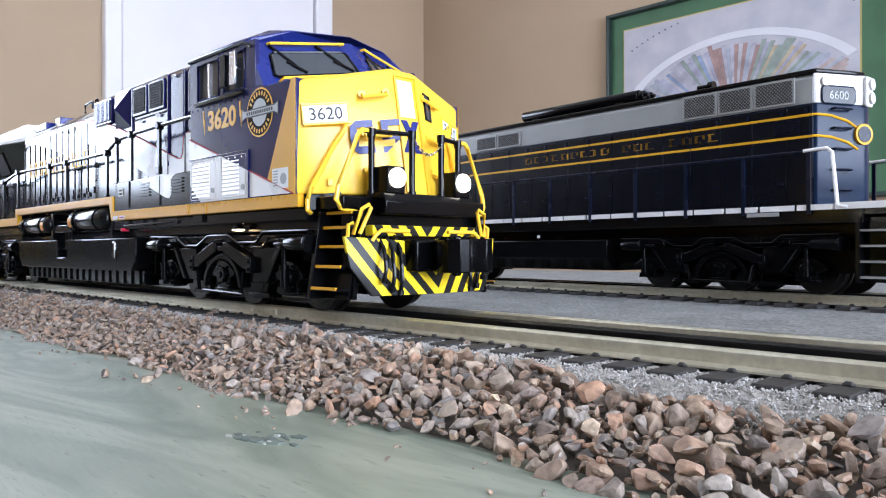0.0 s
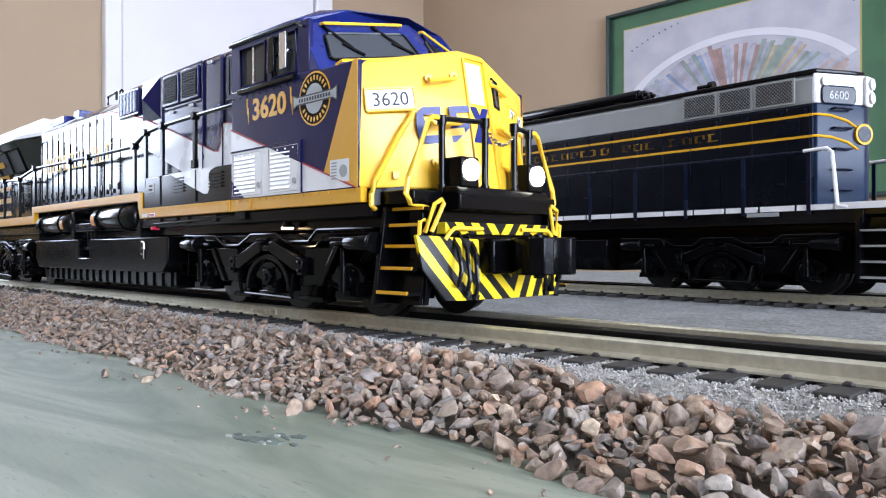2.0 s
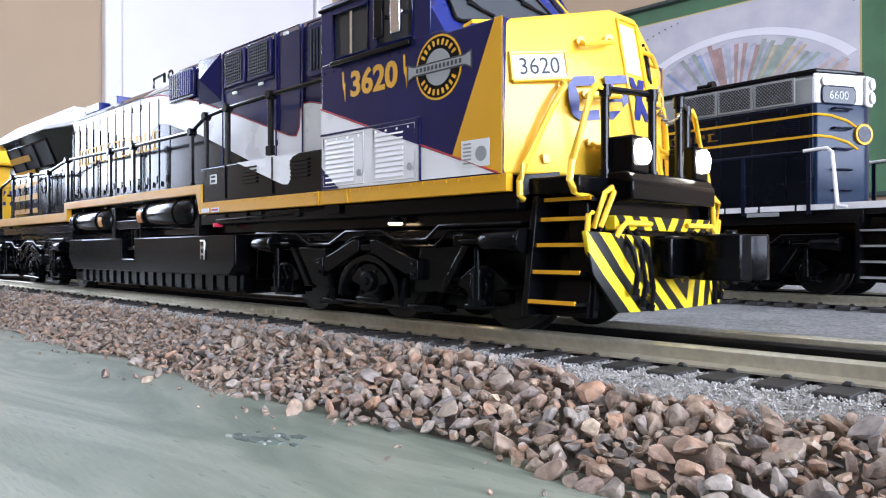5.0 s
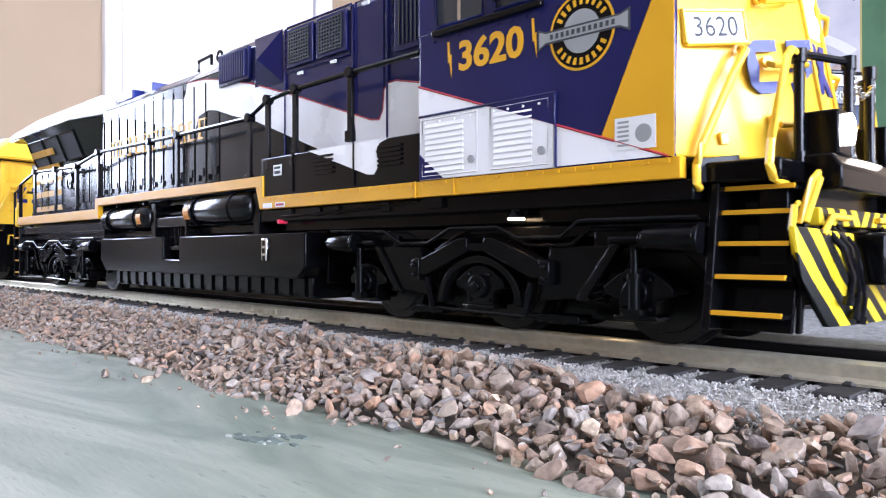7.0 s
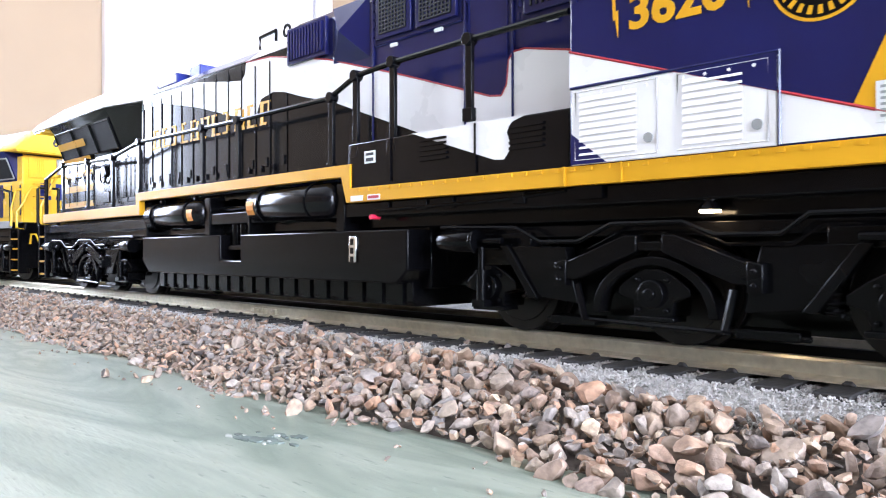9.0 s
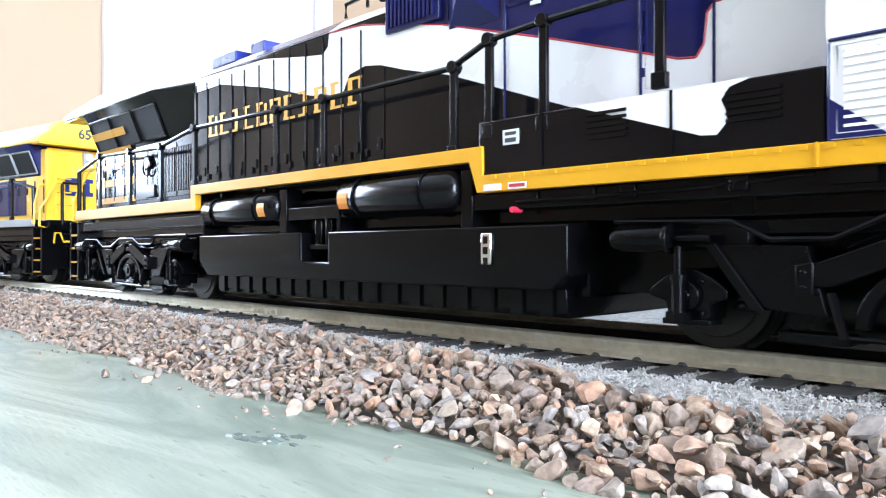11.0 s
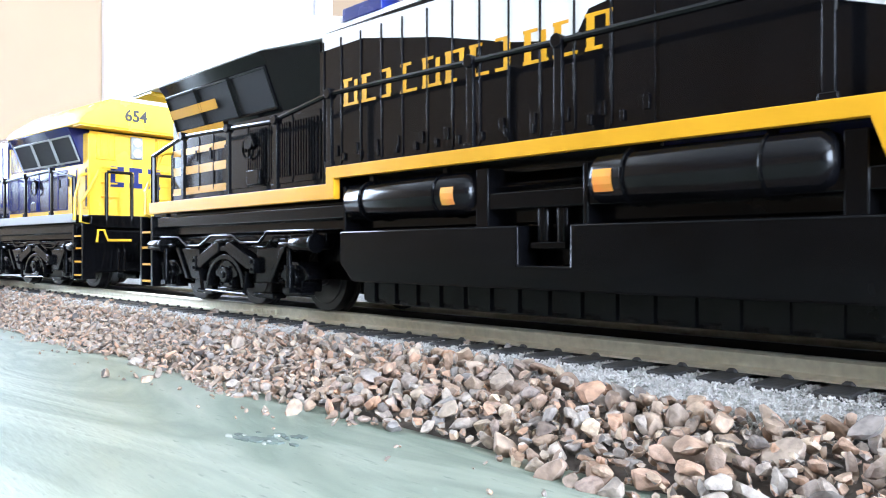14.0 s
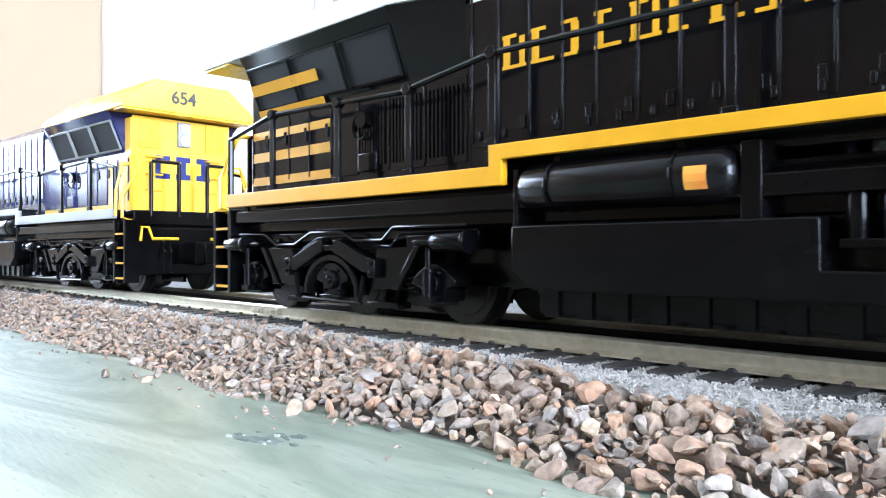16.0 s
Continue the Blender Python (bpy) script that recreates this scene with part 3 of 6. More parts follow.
def station():
    """A small model building with a teal hipped roof and finial, far along the board."""
    root = thing("model_building", "small cream model building with teal hipped roof", "model building")
    x, y = -1.52, 0.20
    w = 0.12
    part_z = TABLE_Z
    for nm, sh, mt, lb in (("wall", Shape().box(x - w, x + w, y - w, y + w, part_z, 0.175), PAPER, "cream wall"),
                           ("roof", Shape().loft([[(x - 0.15, y - 0.15, 0.172), (x + 0.15, y - 0.15, 0.172), (x + 0.15, y + 0.15, 0.172), (x - 0.15, y + 0.15, 0.172)],
                                                  [(x - 0.03, y - 0.03, 0.212), (x + 0.03, y - 0.03, 0.212), (x + 0.03, y + 0.03, 0.212), (x - 0.03, y + 0.03, 0.212)]]), TEAL, "teal green roof"),
                           ("finial", Shape().loft([[(x - r, y - r, z), (x + r, y - r, z), (x + r, y + r, z), (x - r, y + r, z)] for r, z in ((0.012, 0.21), (0.012, 0.225), (0.002, 0.25))]), TEAL, "")):
        ob = new(nm, mesh_of(nm, sh, mt, unit=1.0, smooth=False))
        ob.parent = root
        if lb:
            ob["label"] = lb


TEAL = material("teal_roof", (0.05, 0.16, 0.14), 0.5, var=0.2, scale=30)
station()


# ---- locomotives (millimetres, x forward, y to the left, z up from the rail head) ----
AXLES = (-192.0, -150.7, -109.5, 97.5, 138.0, 178.5)
TRUCKS = (-150.7, 138.0)
WHEEL_R = 10.6


def wheelset_mesh():
    s = Shape()
    for y in (-15.9, 15.9):
        e = 1 if y > 0 else -1
        s.cyl((0, y - 1.9, 0), (0, y + 1.9, 0), WHEEL_R, 36)
        s.cyl((0, y - e * 1.9, 0), (0, y - e * 3.0, 0), WHEEL_R + 1.1, 36)
        s.cyl((0, y + e * 1.9, 0), (0, y + e * 2.3, 0), WHEEL_R - 2.2, 28)
        s.cyl((0, y + e * 2.3, 0), (0, y + e * 4.5, 0), 2.6, 14)
    s.cyl((0, -16, 0), (0, 16, 0), 1.6, 12)
    return mesh_of("wheelset", s, STEEL, 0.25)


WHEELSET = wheelset_mesh()


def truck(loco, cx, xs):
    """A three-axle truck: cast side frames with arms over the axles, journal boxes, springs, brake cylinders and pipes."""
    s = Shape()
    x0, x1, x2 = sorted(xs)
    for x in xs:
        # journal box with sloping shoulders, bearing cap and bolts
        s.prism([(x - 3.8, 6.3), (x + 3.8, 6.3), (x + 4.2, 9.4), (x + 7.4, 10.3), (x + 7.4, 11.8), (x + 4.4, 14), (x + 1.6, 15.4), (x - 1.6, 15.4), (x - 4.4, 14), (x - 7.4, 11.8), (x - 7.4, 10.3), (x - 4.2, 9.4)], "y", -29.4, -22)
        s.cyl((x, -30.6, 10.6), (x, -29, 10.6), 2.7, 16).cyl((x, -31.1, 10.6), (x, -30.4, 10.6), 1.2, 10)
        for bx, bz in ((-2.9, 7.6), (2.9, 7.6), (-2.9, 13.2), (2.9, 13.2)):
            s.cyl((x + bx, -30.1, bz), (x + bx, -29.2, bz), 0.55, 6)
        s.box(x - 4.6, x + 4.6, -30.2, -25, 5.4, 6.5)
    # arch over the middle axle
    rim = [(math.cos(radians(q)), math.sin(radians(q))) for q in range(0, 181, 15)]
    s.prism([(x1 + 13 * c, 6.5 + 11.2 * n) for c, n in rim] + [(x1 + 11.2 * c, 6.5 + 9.4 * n) for c, n in reversed(rim)], "y", -30.2, -26)
    for d in (-1, 1):
        # sloping arms from the apex, end blocks with bolts, plates between the axles, dropped beam ends
        s.prism([(x1 + d * 2.6, 21.6), (x1 + d * 5.2, 21.6), (x1 + d * 19, 16.4), (x1 + d * 19, 12.9), (x1 + d * 16, 12.9), (x1 + d * 2.6, 18.4)], "y", -31, -27)
        s.prism([(x1 + d * 18.4, 17), (x1 + d * 21.2, 16.4), (x1 + d * 21.2, 11.5), (x1 + d * 18.4, 11.5)], "y", -31.4, -27)
        for bz in (12.8, 15.2):
            s.cyl((x1 + d * 19.8, -32, bz), (x1 + d * 19.8, -31.2, bz), 0.6, 6)
        s.prism([(x1 + d * 20, 19.5), (x1 + d * 36, 19.8), (x1 + d * 27, 9), (x1 + d * 17, 8)], "y", -29.2, -26)
        s.prism([(x1 + d * 30, 19), (x1 + d * 54, 19), (x1 + d * 54, 22.6), (x1 + d * 30, 22.6)], "y", -28, -24)
        s.prism([(x1 + d * 35, 20), (x1 + d * 37.4, 20), (x1 + d * 29, 8.6), (x1 + d * 26.6, 8.6)], "y", -30, -27)
        s.box(x1 + d * 20 - 5.5, x1 + d * 20 + 5.5, -27, -22, 3.4, 5.2)
        s.box(x1 + d * 20 - 11, x1 + d * 20 + 11, -13, -11, 3.2, 14)
        s.tube([(x1 + d * 12, -26, 4.6), (x1 + d * 27, -26, 4)], 0.7, 6)
    s.prism([(x0 - 13, 21.4), (x2 + 13, 21.4), (x2 + 13, 24), (x0 - 13, 24)], "y", -27, -23)
    s.box(x1 - 3, x1 + 3, -30.5, -26, 18.6, 20.4)
    frame_ob = Shape().add(s.v, s.f).mirrored()
    frame_ob.box(x0 - 2, x2 + 2, -12, 12, 8, 22)
    t = part("truck", frame_ob, UNDER, loco, "black three-axle truck", 0.3)
    for sd in (-1, 1):
        for x in (x0, x2):
            sp = Shape()
            n = 64
            for dx in ((-9.6,) if x == x2 else (9.6,)):
                sp.tube([(x + dx + 1.7 * math.cos(k * 0.7), sd * 27 + 1.7 * math.sin(k * 0.7), 8 + 10 * k / n) for k in range(n)], 0.42, 5)
            part("coil_spring", sp, UNDER, t)
        ends = ((x0 - 8, 1), (x2 + 8, -1))
        for x, d in ends:
            c = Shape().cyl((x - 5, sd * 31, 20.8), (x + 5, sd * 31, 20.8), 2.5, 16).cyl((x - 6, sd * 31, 20.8), (x - 5, sd * 31, 20.8), 1.9, 14).cyl((x + 5, sd * 31, 20.8), (x + 6, sd * 31, 20.8), 2.9, 16)
            c.cyl((x + 6 * d, sd * 31, 20.8), (x + 13 * d, sd * 31, 20.8), 0.8, 8)
            part("brake_cylinder", c, UNDER, t, "", 0.2)
            dm = Shape().cyl((x + 7.3 * d, sd * 31.5, 7.5), (x + 7.3 * d, sd * 31.5, 14), 1.2, 10).cyl((x + 7.3 * d, sd * 31.5, 14), (x + 7.3 * d, sd * 31.5, 19.4), 0.75, 10)
            dm.box(x + 7.3 * d - 1.8, x + 7.3 * d + 1.8, sd * 31.5 - 1.2, sd * 31.5 + 1.2, 6.2, 7.8).cyl((x + 7.3 * d, sd * 31.5, 13.4), (x + 7.3 * d, sd * 31.5, 14.4), 1.6, 10)
            part("damper", dm, UNDER, t)
        line = [(x0 - 14, 24.1), (x0 + 8.8, 23.6), (x0 + 15.3, 20.5), (x0 + 25, 20.5), (x1 - 8, 23.8), (x1 + 6.8, 23.8), (x1 + 12.6, 21.4), (x1 + 24, 21.4), (x1 + 28.4, 24.6), (x2 + 13, 24.6)]
        part("brake_pipe", Shape().tube([(x, sd * 30.8, z) for x, z in line], 0.5, 7), UNDER, t)
        part("brake_pipe", Shape().tube([(x + 1.5, sd * 29.4, z - 1.6) for x, z in line[3:]], 0.4, 6), UNDER, t)
        lever = Shape().tube([(x1 - 16, sd * 30.6, 12), (x1 - 14, sd * 30.8, 5)], 0.7, 6).tube([(x1 + 16, sd * 30.6, 12), (x1 + 14.5, sd * 30.8, 5)], 0.7, 6).tube([(x1 - 15, sd * 30.4, 5.2), (x1 + 15, sd * 30.4, 4.6)], 0.45, 6)
        part("brake_lever", lever, UNDER, t)
    wheels = []
    for x in xs:
        w = new("wheelset", WHEELSET)
        w.parent, w.location = t, (x * MM, 0, WHEEL_R * MM)
        wheels.append(w)
    return wheels


def railing(loco, mat, top, posts, y=32.0):
    for sd in (-1, 1):
        r = part("handrail", Shape().tube([(x, sd * y, z) for x, z in top], 0.75, 8), mat, loco)
        for x, zt, zb in posts:
            p = Shape().box(x - 1.0, x + 1.0, sd * y - 0.55, sd * y + 0.55, zb, zt).cyl((x, sd * y - 1.3, zt), (x, sd * y + 1.3, zt), 1.5, 10)
            p.box(x - 1.5, x + 1.5, sd * (y + 0.2) - 0.8, sd * (y + 0.2) + 0.8, zb - 1.2, zb + 1.8)
            part("stanchion", p, mat, loco, "", 0.15)


def serif_bars(name, x0, x1, z, h, n, y, mat, parent, group_gap=(), slope=0.0):
    """A line of lettering as plain serif-like bars."""
    step = (x1 - x0) / n
    for k in range(n):
        if k in group_gap:
            continue
        x = x0 + step * (k + 0.5)
        zz = z + slope * (x - x0)
        w = step * 0.38
        s = Shape()

        def bar(a, b, lo, hi):
            s.prism([(x + a * w, zz + lo * h), (x + b * w, zz + lo * h), (x + b * w, zz + hi * h), (x + a * w, zz + hi * h)], "y", y - 0.1, y)
        kind = (0, 1, 2, 1, 0, 3, 1, 2, 0, 1, 3)[k % 11]
        bar(-1, -0.4, 0.1, 0.9) if kind in (0, 1, 3) else bar(-0.3, 0.3, 0.1, 0.9)
        bar(-1.1, 0.9 if kind == 1 else 0.2, 0, 0.1)
        bar(-1.1, 1 if kind == 3 else 0.2, 0.9, 1)
        if kind in (0, 3):
            bar(0.5, 0.95, 0.1 if kind == 0 else 0.45, 0.9)
        if kind == 0:
            bar(0.2, 1.1, 0, 0.1)
        part(name, s, mat, parent)


HW = 24.5     # half width of the long hood
FW = 33.5     # half width over the sills


def modern_diesel(heritage):
    """A six-axle wide-nose freight diesel. heritage: navy, white and black flag scheme; else blue hood with yellow ends."""
    if heritage:
        loco = thing("diesel_locomotive", "model freight diesel in navy, white, black and yellow", "model locomotive", "moving train")
    else:
        loco = thing("diesel_locomotive", "model freight diesel in dark blue with yellow ends", "model locomotive", "moving train")
    sill_mat = GOLD if heritage else GREY_TRIM
    rear_mat = BLACK if heritage else YELLOW
    wheels = []
    for cx, xs in zip(TRUCKS, (AXLES[:3], AXLES[3:])):
        wheels += truck(loco, cx, xs)
    # draft sills, frame, sills and decks
    for a, b in ((62, 100), (-112, -76)):
        part("draft_sill", Shape().box(a, b, -19, 19, 10, 26), UNDER, loco)
    part("underframe", Shape().box(-205, 192, -27, 27, 24.5, 34).box(-204, 191, -31.5, 31.5, 27.5, 31.4), UNDER, loco, "", 0.4)
    outline = [(-203.2, 32.8), (-84, 32.8), (-84, 38.4), (47.5, 38.4), (49.9, 31.4), (189.6, 31.4), (189.6, 35.2), (51.5, 35.2), (51.5, 41.6), (-87.6, 41.6), (-87.6, 37), (-203.2, 37)]
    both("side_sill", Shape().prism(outline, "y", -FW, -FW + 2.2), sill_mat, loco, "gold yellow side sill" if heritage else "pale grey side sill", 0.15)
    rv = Shape()
    for k in range(34):
        x = 55 + 4 * k
        rv.box(x - 0.6, x + 0.6, -FW - 0.25, -FW, 34.2, 34.9)
    both("rivet_strip", rv, sill_mat, loco)
    part("walkway", Shape().box(-202, -88, -31.2, 31.2, 34.5, 36.6).box(-87, 50, -31.2, 31.2, 39.2, 41.2).box(50, 190, -31.2, 31.2, 33.2, 34.9).box(-87.4, -85, -31, 31, 34, 40), UNDER, loco)
    for x in (121, 134):
        both("sill_splice", Shape().box(x - 0.2, x + 0.2, -FW - 0.3, -FW, 31.4, 35.3), sill_mat, loco)
    # long hood: tall part behind the cab, lower part, radiator part
    body = BLACK if heritage else BLUE
    prof_a = [(-HW, 35), (-HW, 87), (-HW + 3.5, 90.4), (HW - 3.5, 90.4), (HW, 87), (HW, 35)]
    hood_a = part("front_hood", Shape().prism(prof_a, "x", 9, 122.2), BLUE, loco, "navy hood behind the cab", 0.4)
    prof_b = [(-HW, 36), (-HW, 82.6), (-HW + 6, 87), (-HW + 13, 88.4), (HW - 13, 88.4), (HW - 6, 87), (HW, 82.6), (HW, 36)]
    hood_b = part("engine_hood", Shape().prism(prof_b, "x", -101.2, 9), body, loco, "", 0.3)
    part("hood_roof", Shape().prism([(-HW - 0.15, 82.7), (-HW + 6, 87.3), (-HW + 13, 88.7), (HW - 13, 88.7), (HW - 6, 87.3), (HW + 0.15, 82.7)], "x", -101, 8.8), WHITE if heritage else BLUE, loco, "white roof sheet" if heritage else "")
    if heritage:
        both("roof_flash", Shape().add([(-60, -HW + 0.2, 83.2), (-18, -HW + 0.2, 83.2), (-18, -HW + 6.2, 87.7), (-60, -HW + 6.2, 87.7), (-60, -HW + 1, 83.0), (-18, -HW + 1, 83.0)], [(0, 1, 2, 3), (0, 4, 5, 1)]), BLUE, loco)
    prof_c = [(-HW, 36), (-HW, 63), (-30.5, 77), (-33.2, 80.4), (-31.5, 84.2), (-18, 94.6), (18, 94.6), (31.5, 84.2), (33.2, 80.4), (30.5, 77), (HW, 63), (HW, 36)]
    hood_c = part("radiator_hood", Shape().prism([(-HW, 36), (-HW, 78), (HW, 78), (HW, 36)], "x", -201.6, -101.2), rear_mat if not heritage else BLACK, loco, "", 0.3)
    wing = Shape().prism([(-HW, 62.5), (-30.3, 77), (-33, 80.4), (33, 80.4), (30.3, 77), (HW, 62.5)], "x", -196, -123)
    part("radiator_cabinet", wing, BLACK if heritage else BLUE, loco, "", 0.3)
    roofc = [(-33.2, 80.4), (-33.2, 82.2), (-30, 85.5), (-18, 94.6), (18, 94.6), (30, 85.5), (33.2, 82.2), (33.2, 80.4)]
    tail = -220.0 if heritage else -212.0
    part("radiator_roof", Shape().prism(roofc, "x", tail, -122), WHITE if heritage else YELLOW, loco, "white radiator roof with overhanging edges" if heritage else "yellow radiator roof", 0.4)
    part("roof_soffit", Shape().box(tail + 0.7, -203, -32.6, 32.6, 79.7, 80.3), YELLOW, loco, "yellow underside of the roof overhang")
    part("roof_step", Shape().loft([[(-122, y, z) for y, z in roofc], [(-101, y * 0.72 if abs(y) > 20 else y, z - 5 if abs(y) < 20 else z + 1.5) for y, z in roofc]]), WHITE if heritage else BLUE, loco, "", 0.3)
    # radiator screens with their frames
    for sd in (-1, 1):
        for a, b in ((-194.5, -172), (-170.5, -148), (-146.5, -124.5)):
            y0, z0, y1, z1 = 25.6, 64.2, 30.4, 76.4
            s = Shape().add([(a, sd * y0, z0), (b, sd * y0, z0), (b, sd * y1, z1), (a, sd * y1, z1), (a, sd * (y0 - 1), z0), (b, sd * (y0 - 1), z0), (b, sd * (y1 - 1), z1), (a, sd * (y1 - 1), z1)],
                            [(0, 1, 2, 3), (7, 6, 5, 4), (0, 4, 5, 1), (1, 5, 6, 2), (2, 6, 7, 3), (3, 7, 4, 0)])
            sc = part("radiator_screen", s, MESH_DARK, loco, "dark mesh screen")
            fr = Shape()
            for (xa, ya, za), (xb, yb, zb) in (((a, y0, z0), (b, y0, z0)), ((b, y0, z0), (b, y1, z1)), ((b, y1, z1), (a, y1, z1)), ((a, y1, z1), (a, y0, z0))):
                fr.tube([(xa, sd * (ya + 0.1), za), (xb, sd * (yb + 0.1), zb)], 0.5, 4)
            part("screen_frame", fr, BLACK if heritage else GREY_TRIM, sc)
    both("transition_panel", Shape().add([(-123, -HW, 63), (-123, -30.3, 77), (-123, -33, 80.4), (-103, -HW, 80.4), (-103, -HW, 63)], [(0, 1, 2, 3, 4)]), body, loco)
    # doors of the hood, hinges and latches
    rng = random.Random(3)
    xs = [-100.5, -92, -83, -74, -65.5, -56, -47, -38, -29, -20, -11, -2, 8]
    for sd in (-1, 1):
        for a, b in zip(xs, xs[1:]):
            d = part("hood_door", Shape().box(a + 0.25, b - 0.25, min(sd * HW, sd * (HW + 0.3)), max(sd * HW, sd * (HW + 0.3)), 43, 82), body, loco, "", 0.08)
            h = Shape().box(a - 0.12, a + 0.42, sd * (HW + 0.45) - 0.25, sd * (HW + 0.45) + 0.25, 44, 80)
            part("hinge_strip", h, body, d, "", 0.1)
            lt = Shape().box(b - 2.6, b - 1.2, sd * (HW + 0.4) - 0.4, sd * (HW + 0.4) + 0.4, 46, 49)
            part("latch", lt, BLACK, d, "", 0.1)
        xr = [-200.5, -190, -179, -168, -157, -144, -131, -117, -102]
        for a, b in zip(xr, xr[1:]):
            mt = body if heritage else (YELLOW if b < -178 else BLUE)
            d = part("hood_door", Shape().box(a + 0.4, b - 0.4, min(sd * HW, sd * (HW + 0.4)), max(sd * HW, sd * (HW + 0.4)), 40, 61), mt, loco, "", 0.1)
            if -150 < a < -110:
                lv = Shape()
                for k in range(9):
                    xx = a + 1.8 + k * (b - a - 3.6) / 8
                    lv.box(xx - 0.3, xx + 0.3, sd * (HW + 0.6) - 0.3, sd * (HW + 0.6) + 0.3, 42, 59)
                part("louvre", lv, body, d)
            else:
                part("latch", Shape().box(b - 2.4, b - 1.2, sd * (HW + 0.6) - 0.3, sd * (HW + 0.6) + 0.3, 52, 56), BLACK, d, "", 0.1)
            part("hinge_strip", Shape().box(a - 0.1, a + 0.5, sd * (HW + 0.5) - 0.25, sd * (HW + 0.5) + 0.25, 41, 60), body, d, "", 0.1)
        bell = Shape()
        bell.cyl((-141, sd * (HW + 0.5), 55), (-141, sd * (HW + 2.2), 55), 2.6, 16).tube([(-141 + 3.6 * math.cos(k / 2), sd * (HW + 2), 53 + 3.6 * math.sin(k / 2)) for k in range(13)], 0.4, 5)
        part("air_horn", bell, UNDER, loco)
        part("filter_box", Shape().box(-143, -135, min(sd * HW, sd * (HW + 1.6)), max(sd * HW, sd * (HW + 1.6)), 40.5, 45.5), body, loco, "", 0.3)
    if heritage:
        y = -HW - 0.32
        # white flag band with red edge, on both sides
        flag = [(-101, 77.5), (-82, 77.7), (-52, 71.9), (-27.5, 65.7), (-14, 63.4), (-10, 64.4), (-7.4, 68.6), (0, 69.8), (6.6, 68.8), (16.6, 65.8), (33, 61.7), (67.8, 49.3), (74, 47), (122, 47), (122, 59.6), (115.5, 61.2), (104, 63.7),
                (100.6, 63.6), (99.2, 62), (98.6, 56.5), (97, 54.2), (93.5, 54.6), (61.5, 65.1), (30, 74.7), (9.5, 79.2), (-1.8, 81.4), (-16.8, 82.3), (-17.6, 78.5), (-20, 76.6), (-27.5, 77.5), (-52, 81.2), (-101, 82.4)]
        both("white_band", Shape().prism(flag, "y", y - 0.1, y), WHITE, loco, "white painted flag band")
        both("black_panel", Shape().prism([(9, 41.6), (99, 41.6), (99, 46.9), (74, 46.9), (67.8, 49.2), (33, 61.6), (16.6, 65.7), (9, 68)], "y", y - 0.08, y), BLACK, loco)
        red = Shape()
        edge = flag[14:27]
        for (xa, za), (xb, zb) in zip(edge, edge[1:]):
            red.tube([(xa, y - 0.1, za), (xb, y - 0.1, zb)], 0.22, 4)
        both("red_pinstripe", red, RED, loco)
        bars = Shape()
        for z0, z1 in ((40.0, 42.6), (47.6, 50.6), (55, 57.4)):
            bars.box(-200.8, -157, -HW - 0.6, -HW - 0.42, z0, z1)
        both("yellow_stripe", bars, GOLD, loco, "yellow warning stripe")
        sl = Shape()
        for z0, z1 in ((68.4, 71.6), (61.5, 64.0)):
            f0, f1 = (z0 - 64.2) / 12.2, (z1 - 64.2) / 12.2
            ya, yb = 25.6 + 4.8 * f0 + 0.6, 25.6 + 4.8 * f1 + 0.6
            sl.add([(-195, -ya, z0), (-159, -ya, z0), (-159, -yb, z1), (-195, -yb, z1)], [(0, 1, 2, 3)])
        both("yellow_stripe", sl, GOLD, loco, "yellow warning stripe")
        serif_bars("hood_letter", -91.5, -0.5, 59.8, 7.7, 11, y - 0.12, GOLD, loco)
    # louvred blower box, cooling grilles and lower equipment box behind the cab
    for sd in (-1, 1):
        def near(a):
            return min(sd * HW, sd * (HW + a)), max(sd * HW, sd * (HW + a))
        g = part("blower_grille", Shape().box(9.5, 30, *near(1.4), 76.2, 87.5), BLUE, loco, "navy slatted grille", 0.3)
        for k in range(12):
            x = 11.2 + 1.55 * k
            part("slat", Shape().box(x - 0.3, x + 0.3, sd * (HW + 1.7) - 0.35, sd * (HW + 1.7) + 0.35, 77.4, 86.4), BLUE, g)
        for a, b in ((52.5, 66.5), (68.5, 83)):
            p = part("cooling_grille", Shape().box(a, b, *near(1.0), 75.6, 87.6), BLUE, loco, "navy mesh grille in a frame", 0.25)
            m = Shape()
            for k in range(9):
                x = a + 1.8 + k * (b - a - 3.6) / 8
                m.box(x - 0.25, x + 0.25, sd * (HW + 1.15) - 0.2, sd * (HW + 1.15) + 0.2, 77, 86.4)
            for k in range(10):
                z = 77 + 9.4 * k / 9
                m.box(a + 1.6, b - 1.6, sd * (HW + 1.15) - 0.2, sd * (HW + 1.15) + 0.2, z - 0.2, z + 0.2)
            part("mesh", m, MESH_DARK, p)
        a, b = 99, 120
        p = part("cooling_grille", Shape().box(a + 5, b, *near(1.0), 71, 86.6), BLUE, loco, "navy mesh grille in a frame", 0.25)
        m = Shape()
        for k in range(8):
            m.box(a + 7 + k * 1.6, a + 7.5 + k * 1.6, sd * (HW + 1.15) - 0.2, sd * (HW + 1.15) + 0.2, 72.5, 85)
        part("mesh", m, MESH_DARK, p)
        for x in (50.8, 85.6, 100.5):
            part("hood_seam", Shape().box(x - 0.3, x + 0.3, *near(0.7), 48, 88), BLUE, loco, "", 0.1)
        yo = sd * (HW + 0.1)
